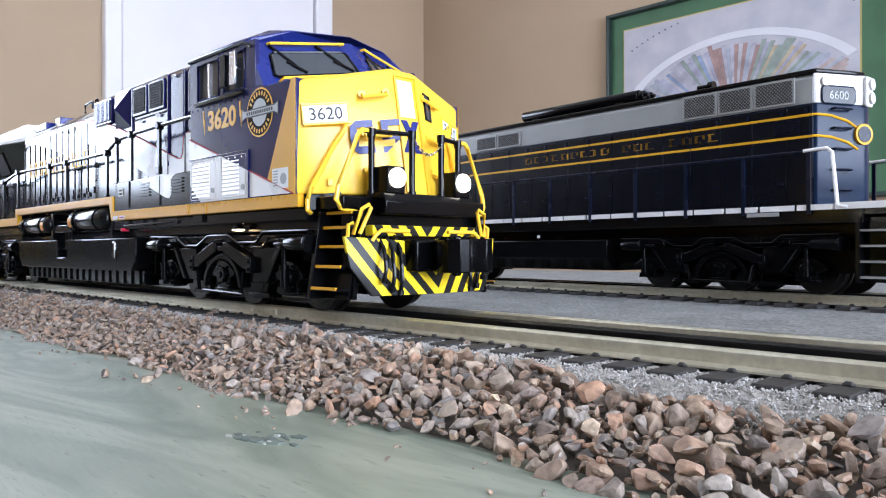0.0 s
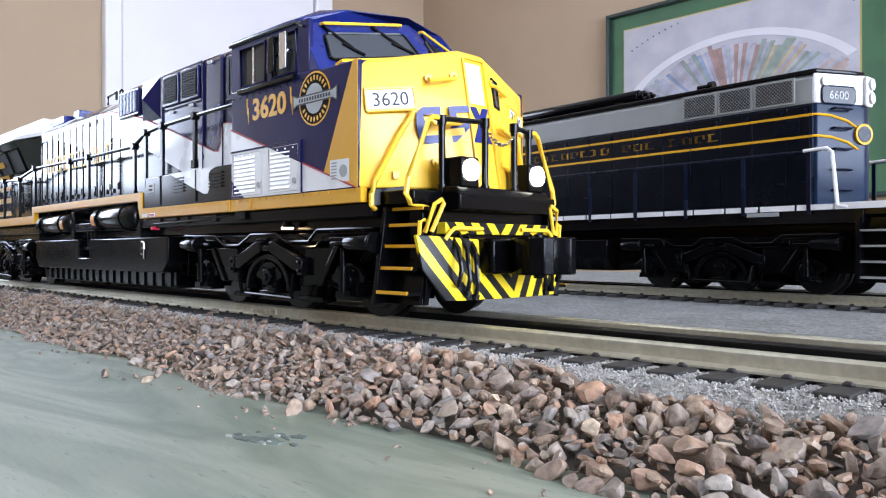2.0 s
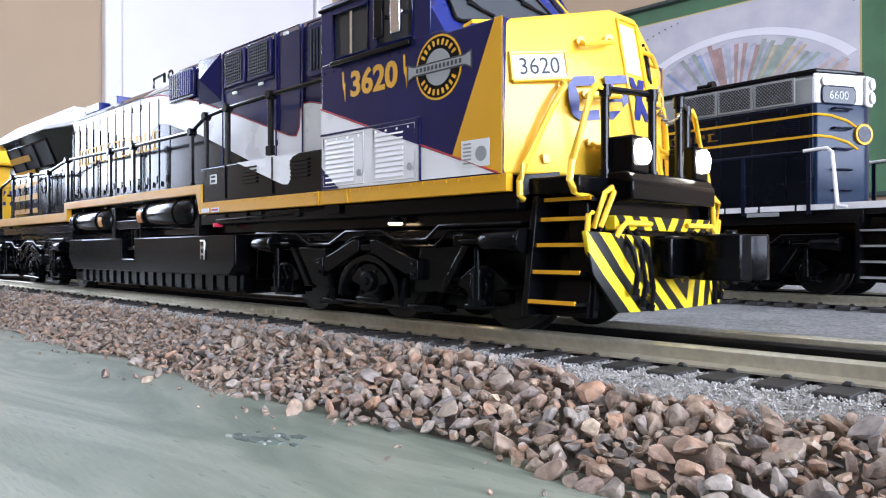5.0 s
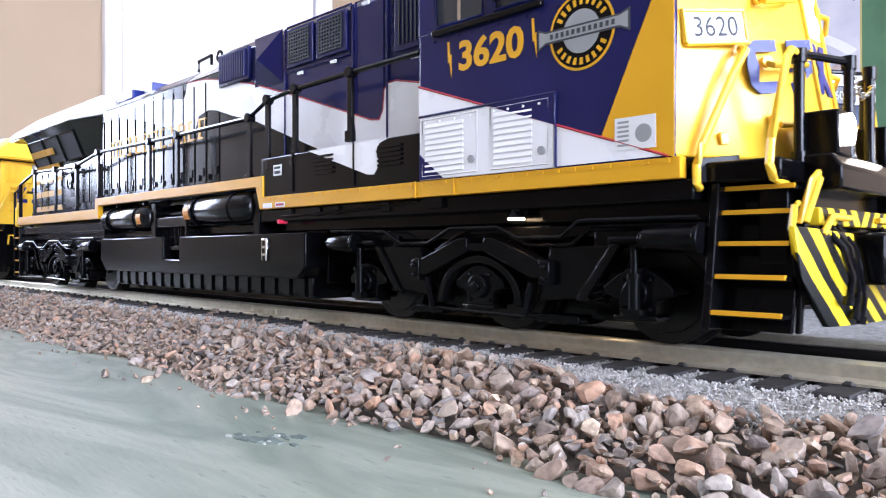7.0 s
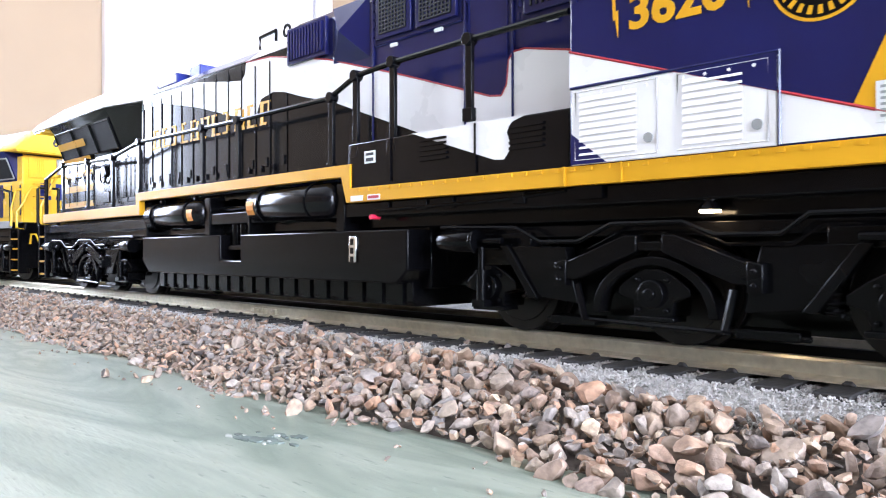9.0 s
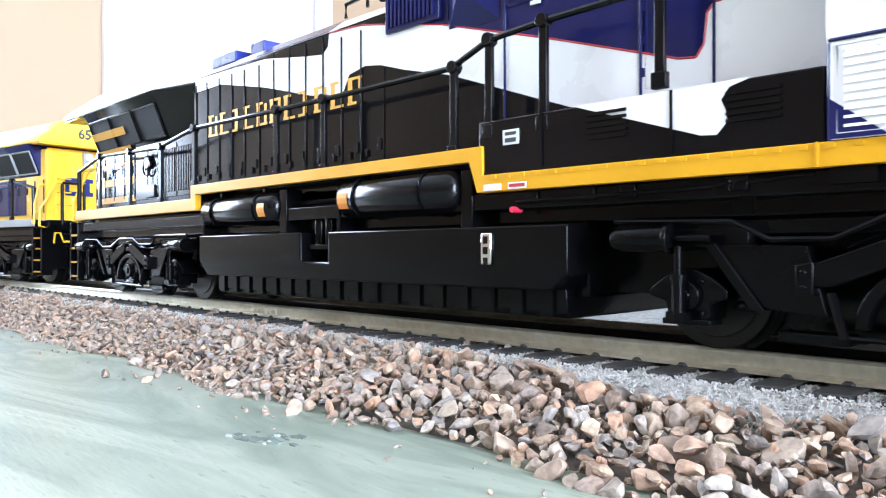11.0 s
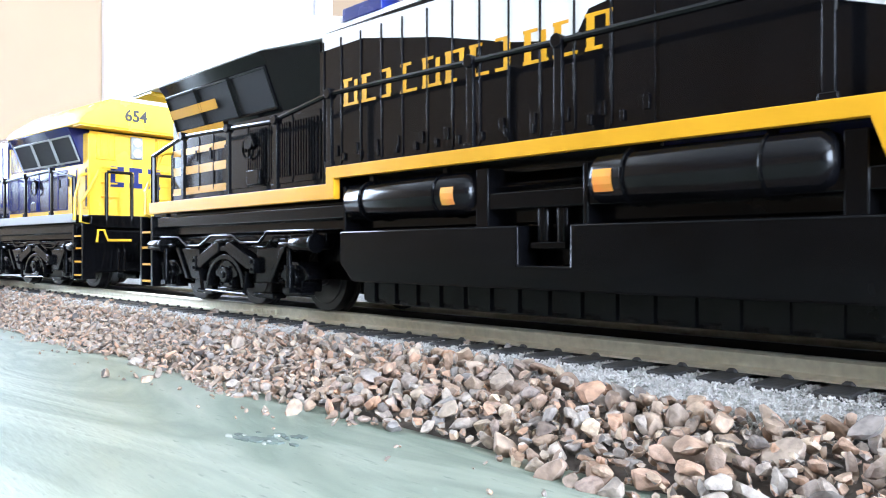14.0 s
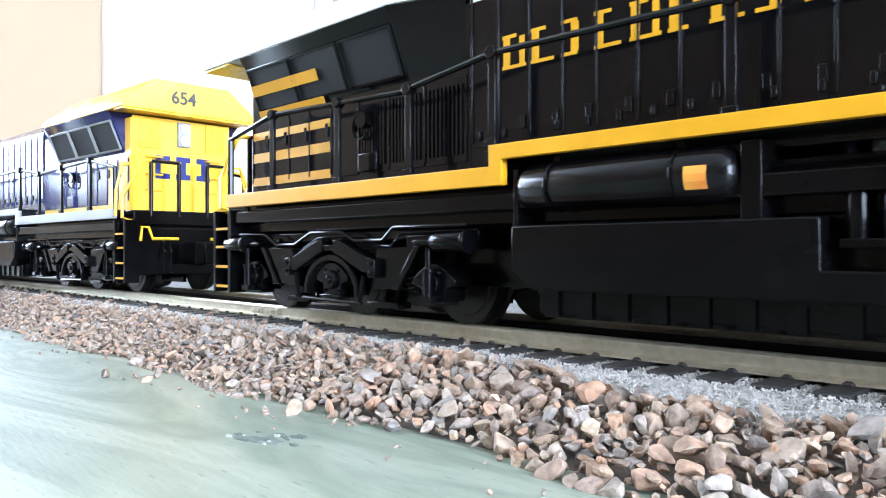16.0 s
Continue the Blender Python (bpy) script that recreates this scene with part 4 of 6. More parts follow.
        cover = part("intake_cover", Shape().add([(32, yo, 72), (49, yo, 72), (49, yo, 89), (32, yo, 89), (39, yo + sd * 3.4, 80.5)], [(0, 1, 4), (1, 2, 4), (2, 3, 4), (3, 0, 4), (3, 2, 1, 0)]), BLUE, loco, "navy faceted intake cover")
        cover.data.polygons.foreach_set("use_smooth", [False] * len(cover.data.polygons))
        for a, b, z0, z1 in ((51.6, 84.4, 74.2, 88.6), (86.6, 98.6, 50, 88.4), (103, 121, 69.6, 87.6)):
            fr = Shape().tube([(a, yo, z0), (b, yo, z0), (b, yo, z1), (a, yo, z1), (a, yo, z0)], 0.35, 5)
            for q in range(6):
                z = z0 + (q + 0.5) * (z1 - z0) / 6
                fr.cyl((a - 0.5, yo, z - 0.9), (a - 0.5, yo, z + 0.9), 0.55, 6)
            part("door_frame", fr, BLUE, loco)
        for x, z in ((60, 73), (77, 73.4), (92, 86.8), (112, 68.4)):
            part("small_label", Shape().box(x - 1.3, x + 1.3, sd * (HW + 0.9) - 0.25, sd * (HW + 0.9) + 0.25, z - 0.45, z + 0.45), PAPER, loco, "small white label")
        for q in range(14):
            x = -98 + 7.6 * q
            part("door_handle", Shape().box(x - 0.5, x + 0.5, sd * (HW + 0.6) - 0.4, sd * (HW + 0.6) + 0.4, 44.5, 46.6), body, loco, "", 0.12)
        part("lifting_eye", Shape().tube([(6 + 1.8 * math.cos(k * 0.6), sd * (HW - 1), 88.5 + 1.8 * math.sin(k * 0.6)) for k in range(11)], 0.5, 6), BLACK, loco)
        lo, hi = (-FW + 0.6, -HW) if sd < 0 else (HW, FW - 0.6)
        box = part("equipment_box", Shape().box(50, 122, lo, hi, 35, 47.0), BLACK if heritage else BLUE, loco, "", 0.35)
        for x0 in (78.5, 106.5):
            lv = Shape()
            for k in range(5):
                lv.box(x0, x0 + 9, sd * (FW - 0.4) - 0.35, sd * (FW - 0.4) + 0.35, 40 + k * 1.15, 40.6 + k * 1.15)
            part("louvre", lv, BLACK, box)
        for x0 in (67.5, 96.5):
            part("box_seam", Shape().box(x0 - 0.25, x0 + 0.25, sd * (FW - 0.45) - 0.3, sd * (FW - 0.45) + 0.3, 36, 47), BLACK, box)
    if heritage:
        yb = -FW + 0.5
        both("white_band", Shape().prism([(75.5, 47), (102, 38.4), (104.8, 38.2), (106.6, 40.2), (106.4, 42), (105.6, 44), (107, 46), (111, 47.05)], "y", yb - 0.12, yb), WHITE, loco, "white painted flag tongue")
        both("warning_plate", Shape().box(57.2, 61.6, yb - 0.15, yb, 41.2, 44.4), PAPER, loco)
        both("plate_print", Shape().box(57.9, 60.9, yb - 0.25, yb - 0.1, 43.2, 43.9).box(57.9, 60.9, yb - 0.25, yb - 0.1, 41.7, 42.6), INK, loco)
        for x, c in ((52, PAPER), (59, PAPER)):
            both("sill_label", Shape().box(x, x + 5, -FW - 0.15, -FW, 31.7, 33.1), c, loco)
        both("label_print", Shape().box(59.4, 63.6, -FW - 0.22, -FW - 0.1, 32.1, 32.8), RED, loco)
    return loco, wheels


def cab_and_nose(loco, heritage):
    """Wide cab with sloped windscreen, faceted nose, front platform, steps, plow, coupler and lights."""
    side = BLUE
    # cab shell: lower walls, posts, roof
    cab = Shape()
    cab.prism([(122.3, 35), (188.6, 35), (188.6, 69.0), (172, 69.0), (169.5, 70), (122.3, 70)], "y", -FW, FW)
    body = part("cab_body", cab, side, loco, "navy cab side", 0.5)
    for a, b, z0 in ((122.3, 127.8, 69.6), (143.6, 146.0, 69.6), (160.4, 166.2, 69.6), (127.8, 143.6, 82.8), (146.0, 160.4, 82.8)):
        both("cab_post", Shape().box(a, b, -FW, -FW + 1.6, z0, 84.6), side, loco, "", 0.2)
    part("cab_back", Shape().box(122.3, 124, -FW + 1.6, FW - 1.6, 69.6, 84.6), side, loco)
    roof = [(-FW, 84.4), (-FW + 0.4, 86.2), (-20, 92.8), (0, 93.2), (20, 92.8), (FW - 0.4, 86.2), (FW, 84.4), (0, 84.4)]
    part("cab_roof", Shape().loft([[(121.6, y, z) for y, z in roof], [(152, y, z) for y, z in roof], [(161 + 10 * (1 - abs(y) / FW), y * 0.97, z - 2.6 * (abs(y) < 25)) for y, z in roof]]), ROOF_BLUE if heritage else BLUE, loco, "bright blue cab roof", 0.4)
    # windscreen wall: three facets that lean back
    fac = [((160, -FW + 0.6, 85.0), (171.5, -FW + 0.4, 68.6)), ((170.5, 0, 88.5), (183, 0, 73.6)), ((160, FW - 0.6, 85.0), (171.5, FW - 0.4, 68.6))]
    ws = Shape()
    for (ta, ba), (tb, bb) in zip(fac, fac[1:]):
        quad = [ba, bb, tb, ta]
        ws.add(quad + [(x - 1.4, y, z) for x, y, z in quad], [(0, 1, 2, 3), (7, 6, 5, 4), (0, 4, 5, 1), (1, 5, 6, 2), (2, 6, 7, 3), (3, 7, 4, 0)])
    for sd in (-1, 1):
        tri = [(160, sd * FW, 68.6), (171.5, sd * (FW - 0.2), 68.6), (160, sd * (FW - 0.4), 85.2)]
        ws.add(tri + [(x, y - sd * 1.4, z) for x, y, z in tri], [(0, 1, 2), (5, 4, 3), (0, 3, 4, 1), (1, 4, 5, 2), (2, 5, 3, 0)])
    part("windscreen_wall", ws, ROOF_BLUE if heritage else BLUE, loco, "bright blue windscreen surround", 0.15)
    for (ta, ba), (tb, bb) in zip(fac, fac[1:]):
        P = lambda u, v: tuple(Vector(ba).lerp(Vector(bb), u).lerp(Vector(ta).lerp(Vector(tb), u), v) + Vector((0.35, 0, 0.15)))
        for u0, u1 in ((0.12, 0.9),) if ba[1] < 0 else ((0.1, 0.88),):
            corners = [P(u0, 0.24), P(u0 + 0.03, 0.2), P(u1 - 0.03, 0.2), P(u1, 0.24), P(u1 - 0.02, 0.69), P(u1 - 0.06, 0.74), P(u0 + 0.08, 0.74), P(u0 + 0.04, 0.69)]
            w = part("windscreen", Shape().add(corners + [(x - 0.2, y, z) for x, y, z in corners], [tuple(range(8)), tuple(range(15, 7, -1))]), SCREEN, loco, "dark tinted windscreen")
            part("window_gasket", Shape().tube(corners + corners[:2], 0.45, 5), BLACK, w)
            for k in (0.18, 0.62):
                wa = Shape().tube([P(k, 0.9), P(k + 0.17, 0.42)], 0.55, 6).tube([P(k + 0.1, 0.52), P(k + 0.24, 0.26)], 0.6, 6)
                part("wiper", wa, BLACK, loco)
            gr = Shape().tube([P(u0 + 0.05, 0.93), tuple(Vector(P(u0 + 0.05, 0.93)) + Vector((1.6, 0, 0))), tuple(Vector(P(u1 - 0.02, 0.93)) + Vector((1.6, 0, 0))), P(u1 - 0.02, 0.93)], 0.45, 6)
            part("grab_iron", gr, YELLOW, loco, "yellow grab iron")
            gr = Shape().tube([P(u0 + 0.02, 0.1), tuple(Vector(P(u0 + 0.02, 0.14)) + Vector((3.0, 0, 0))), tuple(Vector(P(u1 - 0.05, 0.14)) + Vector((3.0, 0, 0))), P(u1 - 0.05, 0.1)], 0.45, 6)
            part("grab_iron", gr, YELLOW, loco, "yellow grab iron")
    part("roof_lamp_bracket", Shape().tube([(150, -6, 91), (150, -6, 93), (150, 6, 93), (150, 6, 91)], 0.5, 6), YELLOW, loco)
    # side windows, frames, mirrors, gutter
    for sd in (-1, 1):
        for a, b in ((127.8, 143.6), (146, 160.4)):
            w = part("side_window", Shape().box(a, b, sd * (FW - 1.0) - 0.15, sd * (FW - 1.0) + 0.15, 69.8, 83), SCREEN, loco, "tinted cab side window")
            fr = Shape().tube([(a + 0.5, sd * FW, 70.3), (b - 0.5, sd * FW, 70.3), (b - 0.5, sd * FW, 82.6), (a + 0.5, sd * FW, 82.6), (a + 0.5, sd * FW, 70.3)], 0.5, 5)
            part("window_frame", fr, BLUE, w)
        part("sliding_sash", Shape().box(135, 136, sd * (FW - 0.5) - 0.3, sd * (FW - 0.5) + 0.3, 70.4, 82.4), CHROME, loco)
        for x in (148, 154.5):
            part("mirror", Shape().box(x, x + 3.4, sd * (FW + 2) - 0.5, sd * (FW + 2) + 0.5, 71.5, 82).box(x + 3, x + 3.8, min(sd * FW, sd * (FW + 2)), max(sd * FW, sd * (FW + 2)), 76, 77), CHROME if x > 150 else BLACK, loco, "", 0.2)
        rv = Shape()
        for q in range(11):
            rv.cyl((124 + 3.9 * q, sd * (FW - 0.2), 67.3), (124 + 3.9 * q, sd * (FW + 0.3), 67.3), 0.35, 6)
        part("rivet_row", rv, side, loco)
        part("gutter", Shape().tube([(122, sd * (FW + 0.3), 84.6), (160, sd * (FW + 0.3), 84.6), (164, sd * (FW + 0.2), 82.5)], 0.5, 6), BLACK, loco)
        part("armrest", Shape().box(128, 160, min(sd * FW, sd * (FW + 1.4)), max(sd * FW, sd * (FW + 1.4)), 68.2, 69.5), BLACK, loco, "", 0.2)
        door = part("cab_door", Shape().box(123, 162.5, sd * (FW + 0.1) - 0.3, sd * (FW + 0.1) + 0.3, 35.3, 50.0), WHITE if heritage else BLUE, loco, "white equipment doors" if heritage else "", 0.2)
        for a, b in ((124, 138.4), (145.5, 158)):
            lv = Shape()
            for k in range(9):
                z = 37 + k * 1.3
                lv.prism([(sd * (FW + 0.4), z), (sd * (FW + 0.7), z), (sd * (FW + 0.4), z + 0.9)], "x", a + 1, b - 1)
            part("louvre", lv, WHITE if heritage else BLUE, door)
            fr = Shape().tube([(a, sd * (FW + 0.4), 36.2), (b + 3.2, sd * (FW + 0.4), 36.2), (b + 3.2, sd * (FW + 0.4), 49.4), (a, sd * (FW + 0.4), 49.4), (a, sd * (FW + 0.4), 36.2)], 0.22, 4)
            for q in range(4):
                fr.cyl((a + 1 + q * (b - a) / 3, sd * (FW + 0.3), 48.6), (a + 1 + q * (b - a) / 3, sd * (FW + 0.75), 48.6), 0.3, 6)
            part("door_frame", fr, WHITE if heritage else BLUE, door)
            part("door_knob", Shape().cyl((b + 1.5, sd * (FW + 0.4), 39), (b + 1.5, sd * (FW + 0.8), 39), 0.9, 12), GREY_TRIM, door)
    # nose: tapering facets, front face
    low = [(188.4, -FW, 35.2), (204.5, -5.0, 35.2), (204.5, 5.0, 35.2), (188.4, FW, 35.2), (172, FW, 35.2), (172, -FW, 35.2)]
    high = [(188.2, -FW + 0.1, 68.0), (197.5, -4.8, 74.0), (197.5, 4.8, 74.0), (188.2, FW - 0.1, 68.0), (171, FW - 0.2, 68.4), (171, -FW + 0.2, 68.4)]
    mid = [(186.6, -FW + 1.8, 69.0), (195.8, -4.5, 75.0), (195.8, 4.5, 75.0), (186.6, FW - 1.8, 69.0), (171, FW - 2, 69.4), (171, -FW + 2, 69.4)]
    part("nose", Shape().loft([low, high, mid]), YELLOW, loco, "bright yellow faceted nose", 0.6)
    if heritage:
        y = -FW - 0.05
        both("yellow_flash", Shape().prism([(173.5, 40.2), (188.5, 35.1), (188.6, 68.9), (186.6, 68.9)], "y", y - 0.15, y), GOLD, loco, "yellow slanted nose flash")
        both("white_band", Shape().prism([(162.6, 44), (187, 35.5), (162.6, 35.5)], "y", y - 0.14, y), WHITE, loco, "white painted band")
        both("white_band", Shape().prism([(122.4, 57.6), (144.9, 50), (122.4, 50)], "y", y - 0.14, y), WHITE, loco, "white painted band")
        both("door_frame", Shape().tube([(122.8, y - 0.35, 50.3), (163, y - 0.35, 50.3), (163, y - 0.35, 35.4)], 0.3, 5), BLUE, loco)
        both("navy_corner", Shape().prism([(162.6, 50.1), (144.7, 50.1), (162.6, 43.9)], "y", y - 0.5, y - 0.3), BLUE, loco)
        both("navy_corner", Shape().prism([(123, 35.4), (131, 35.4), (123, 41.5)], "y", y - 0.5, y - 0.3), BLUE, loco)
        both("red_pinstripe", Shape().tube([(122.4, y - 0.15, 57.7), (187.4, y - 0.15, 35.4)], 0.25, 4), RED, loco)
        both("data_sticker", Shape().box(176.6, 185, y - 0.3, y - 0.15, 37.2, 43.2), PAPER, loco, "white data sticker")
        pr = Shape()
        for k in range(6):
            pr.box(177.2, 179.6, y - 0.36, y - 0.28, 37.9 + k * 0.85, 38.3 + k * 0.85)
        pr.cyl((182.6, y - 0.36, 40), (182.6, y - 0.28, 40), 1.7, 14)
        both("sticker_print", pr, GREY_TRIM, loco)
        # road number, bolts, round emblem with a plain banner
        letters("road_number", "3620", 9.0, GOLD, loco, side_pose(145.0, y, 59.4, 1.06), "gold road number 3620", 0.12, 0.26)
        for x in (132.8, 157.4):
            part("bolt_flash", Shape().prism([(x - 0.7, 66.4), (x - 0.1, 66.4), (x + 0.1, 63.2), (x + 0.6, 63.4), (x + 0.6, 58.2), (x, 61.8), (x - 0.4, 61.6)], "y", y - 0.12, y), GOLD, loco)
        cx, cz, r = 169.0, 61.3, 7.6
        ring = lambda R: [(cx + R * math.cos(2 * math.pi * k / 40), cz + R * math.sin(2 * math.pi * k / 40)) for k in range(40)]
        part("emblem_rim", Shape().prism(ring(r), "y", y - 0.08, y), GOLD, loco, "round gold and black emblem")
        part("emblem_ring", Shape().prism(ring(r * 0.93), "y", y - 0.12, y - 0.02), BLACK, loco)
        part("emblem_disc", Shape().prism(ring(r * 0.56), "y", y - 0.16, y - 0.04), GREY_TRIM, loco)
        part("banner_edge", Shape().prism([(158.4, 59.2), (160.3, 60.2), (177.7, 60.2), (179.8, 59.2), (179.8, 63.6), (177.7, 62.8), (160.3, 62.8), (158.4, 63.6)], "y", y - 0.19, y - 0.05), INK, loco)
        part("emblem_banner", Shape().prism([(158.8, 59.8), (160.5, 60.6), (177.5, 60.6), (179.4, 59.8), (179.4, 63), (177.5, 62.4), (160.5, 62.4), (158.8, 63)], "y", y - 0.22, y - 0.06), GREY_TRIM, loco, "pale grey banner across the emblem")
        for q in range(12):
            part("banner_bar", Shape().box(161.6 + q * 1.3, 162.3 + q * 1.3, y - 0.3, y - 0.2, 61.0, 62.0), INK, loco)
        for a0 in range(9):
            for up in (0, 1):
                a = radians(30 + a0 * 15 + (180 if up else 0))
                part("emblem_bar", Shape().prism([(cx + (r * R) * math.cos(a + d), cz + (r * R) * math.sin(a + d)) for R, d in ((0.68, -0.06), (0.86, -0.06), (0.86, 0.06), (0.68, 0.06))], "y", y - 0.16, y - 0.04), GOLD, loco)
    # number boards on the facets, door, grabs and blue blocks on the front
    for sd in (-1, 1):
        A, B, C, D = Vector((188.4, sd * FW, 35.2)), Vector((204.5, sd * 5, 35.2)), Vector((197.5, sd * 4.8, 74)), Vector((188.2, sd * (FW - 0.1), 68))

        def on(u, v, out=0.0):
            """A point on the nose facet: u from its outer edge to the ridge, v upwards."""
            p = A.lerp(B, u).lerp(D.lerp(C, u), v)
            nn = (B - A).cross(D - A) * (1 if sd < 0 else -1)
            return p + nn.normalized() * out
        d = (on(0.6, 0.6) - on(0.1, 0.6)).normalized() * (1 if sd < 0 else -1)
        up = (on(0.3, 0.9) - on(0.3, 0.3)).normalized()
        n = d.cross(up).normalized()
        up = n.cross(d)
        basis = Matrix((d, up, n)).transposed().to_4x4()

        def spot(u, v, out=0.05):
            return Matrix.Translation(on(u, v, out) * MM) @ basis
        bd = part("number_board", Shape().box(-6.6, 6.6, -2.7, 2.7, -0.4, 0.8), PAPER, loco, "white number board", 0.25, spot(0.285, 0.685))
        part("board_frame", Shape().tube([(-6.8, -2.9, 0.6), (6.8, -2.9, 0.6), (6.8, 2.9, 0.6), (-6.8, 2.9, 0.6), (-6.8, -2.9, 0.6)], 0.55, 6), YELLOW, bd)
        letters("board_number", "3620" if heritage else "654", 5.2, INK, bd, Matrix.Translation((0, -1.8 * MM, 0.86 * MM)), "black road number", 0.05)
        for v in (0.83, 0.50, 0.2):
            g = [on(0.66, v), on(0.66, v - 0.03, 2.0), on(0.91, v - 0.03, 2.0), on(0.91, v)]
            part("grab_iron", Shape().tube([tuple(q) for q in g], 0.55, 7).cyl(tuple(on(0.66, v, -0.2)), tuple(on(0.66, v, 0.7)), 1.1, 10).cyl(tuple(on(0.91, v, -0.2)), tuple(on(0.91, v, 0.7)), 1.1, 10), YELLOW, loco)
        g = [on(0.48, 0.57), on(0.47, 0.55, 1.8), on(0.36, 0.42, 1.8), on(0.14, 0.06, 1.8), on(0.1, -0.05, 1.8), on(0.1, -0.14, 1.8), on(0.13, -0.17, 1.0)]
        part("corner_handrail", Shape().tube([tuple(q) for q in g], 0.75, 8), YELLOW, loco, "yellow corner handrail")
        part("gasket_step", Shape().box(-5, 5, -2.2, 2.2, 0, 0.4), UNDER, loco, "", 0.1, spot(0.26, -0.06, 0.2))
        part("latch", Shape().box(-0.9, 0.9, -1.1, 1.1, -0.2, 0.6), YELLOW, loco, "", 0.2, spot(0.31, 0.1, 0.0))
        if sd < 0:
            blk = Shape().box(-2.2, 3.0, 2.8, 5.0, -0.2, 0.12).box(-2.2, 3.0, -5.0, -2.8, -0.2, 0.12).prism([(-2.2, 5), (-4, 3.4), (-4.4, 0), (-4, -3.4), (-2.2, -5), (-2.2, -2.8), (-1.6, 0), (-2.2, 2.8)], "z", -0.2, 0.12)
            part("nose_block", blk, ROOF_BLUE, loco, "dark blue painted block", 0.0, spot(0.655, 0.475))
            blk = Shape().box(-3, 3, 3.1, 5, -0.2, 0.12).box(-3, 3, -1, 1, -0.2, 0.12).box(-3, 3, -5, -3.1, -0.2, 0.12).box(-3, -0.9, 1, 3.1, -0.2, 0.12).box(0.9, 3, -3.1, -1, -0.2, 0.12)
            part("nose_block", blk, ROOF_BLUE, loco, "dark blue painted block", 0.0, spot(0.925, 0.475))

    def front(v, y, out=0.0):
        return (204.5 - 7 * v + out, y, 35.2 + 38.8 * v)
    for sg in (-1, 1):
        quad = [front(0.345, sg * -3.6, 0.35), front(0.345, sg * -1.2, 0.35), front(0.605, sg * 3.6, 0.35), front(0.605, sg * 1.2, 0.35)]
        part("nose_block", Shape().add(quad + [(x - 0.6, y, z) for x, y, z in quad], [(0, 1, 2, 3), (7, 6, 5, 4), (0, 4, 5, 1), (1, 5, 6, 2), (2, 6, 7, 3), (3, 7, 4, 0)]), ROOF_BLUE, loco, "dark blue painted block")
    quad = [front(0.63, -3.4, 0.3), front(0.63, 2.6, 0.3), front(0.93, 2.6, 0.3), front(0.93, -3.4, 0.3)]
    hl = part("headlight_panel", Shape().add(quad + [(x - 0.8, y, z) for x, y, z in quad], [(0, 1, 2, 3), (7, 6, 5, 4), (0, 4, 5, 1), (1, 5, 6, 2), (2, 6, 7, 3), (3, 7, 4, 0)]), LAMP_OFF, loco, "white headlight panel")
    for v in (0.70, 0.85):
        p = front(v, -0.4, 0.2)
        part("lens", Shape().cyl(p, (p[0] + 0.7, p[1], p[2] + 0.12), 2.1, 20), LAMP_DIM if heritage else LAMP_OFF, hl, "lit headlight lens" if heritage else "")
    fr = [front(0.02, -4.4, 0.3), front(0.96, -4.2, 0.3), front(0.96, 4.2, 0.3), front(0.02, 4.4, 0.3)]
    part("door_seam", Shape().tube(fr, 0.45, 5), YELLOW, loco)
    for sd in (1,):
        w = [Vector((204.5, 5, 35.2)).lerp(Vector((188.4, FW, 35.2)), u).lerp(Vector((197.5, 4.8, 74)).lerp(Vector((188.2, FW - 0.1, 68)), u), v) + Vector((0.35, 0.2, 0.1)) for u, v in ((0.12, 0.66), (0.24, 0.66), (0.24, 0.88), (0.12, 0.88))]
        dw = part("door_window", Shape().add([tuple(q) for q in w], [(0, 1, 2, 3)]), SCREEN, loco, "small dark nose window")
        part("window_gasket", Shape().tube([tuple(q) for q in w] + [tuple(q) for q in w[:2]], 0.4, 6), BLACK, dw)
    # front platform with ditch lights
    part("front_platform", Shape().box(188, 205, -29, 29, 30.4, 34.2).prism([(203, 29), (211, 29), (211, 33), (209.5, 35.4), (203, 35.4)], "y", -18.5, 18.5), UNDER, loco, "", 0.5)
    for sd in (-1, 1):
        dl = part("ditch_light", Shape().box(203, 210, sd * 13.6 - 3.4, sd * 13.6 + 3.4, 35, 43), UNDER, loco, "", 0.5)
        part("lens", Shape().cyl((209.9, sd * 13.6, 39.6), (210.9, sd * 13.6, 39.6), 2.8, 24), LAMP_ON if heritage else LAMP_OFF, dl, "lit white ditch light" if heritage else "")
    # front railing: black posts, chain and yellow step rails
    for x, y in ((203.8, -17.8), (208.2, -6), (208.2, 6), (203.8, 17.8)):
        part("end_post", Shape().cyl((x, y, 34), (x, y, 53), 0.95, 10).cyl((x, y, 51.6), (x, y, 54), 1.3, 10).cyl((x, y, 34), (x, y, 36), 1.3, 10), BLACK, loco)
    for sd in (-1, 1):
        part("end_rail", Shape().tube([(208.2, sd * 6, 53), (203.8, sd * 17.8, 53.2), (203.4, sd * 20, 53.2)], 0.75, 8), BLACK, loco)
        part("step_handrail", Shape().tube([(203.6, sd * 18.5, 53.2), (203.6, sd * 21, 53.4), (203.6, sd * 22.4, 52), (203.6, sd * 29.4, 37), (203.6, sd * 30.2, 33), (203.8, sd * 29, 30.8), (204.2, sd * 22, 29.2)], 0.75, 8), YELLOW, loco, "yellow step handrail")
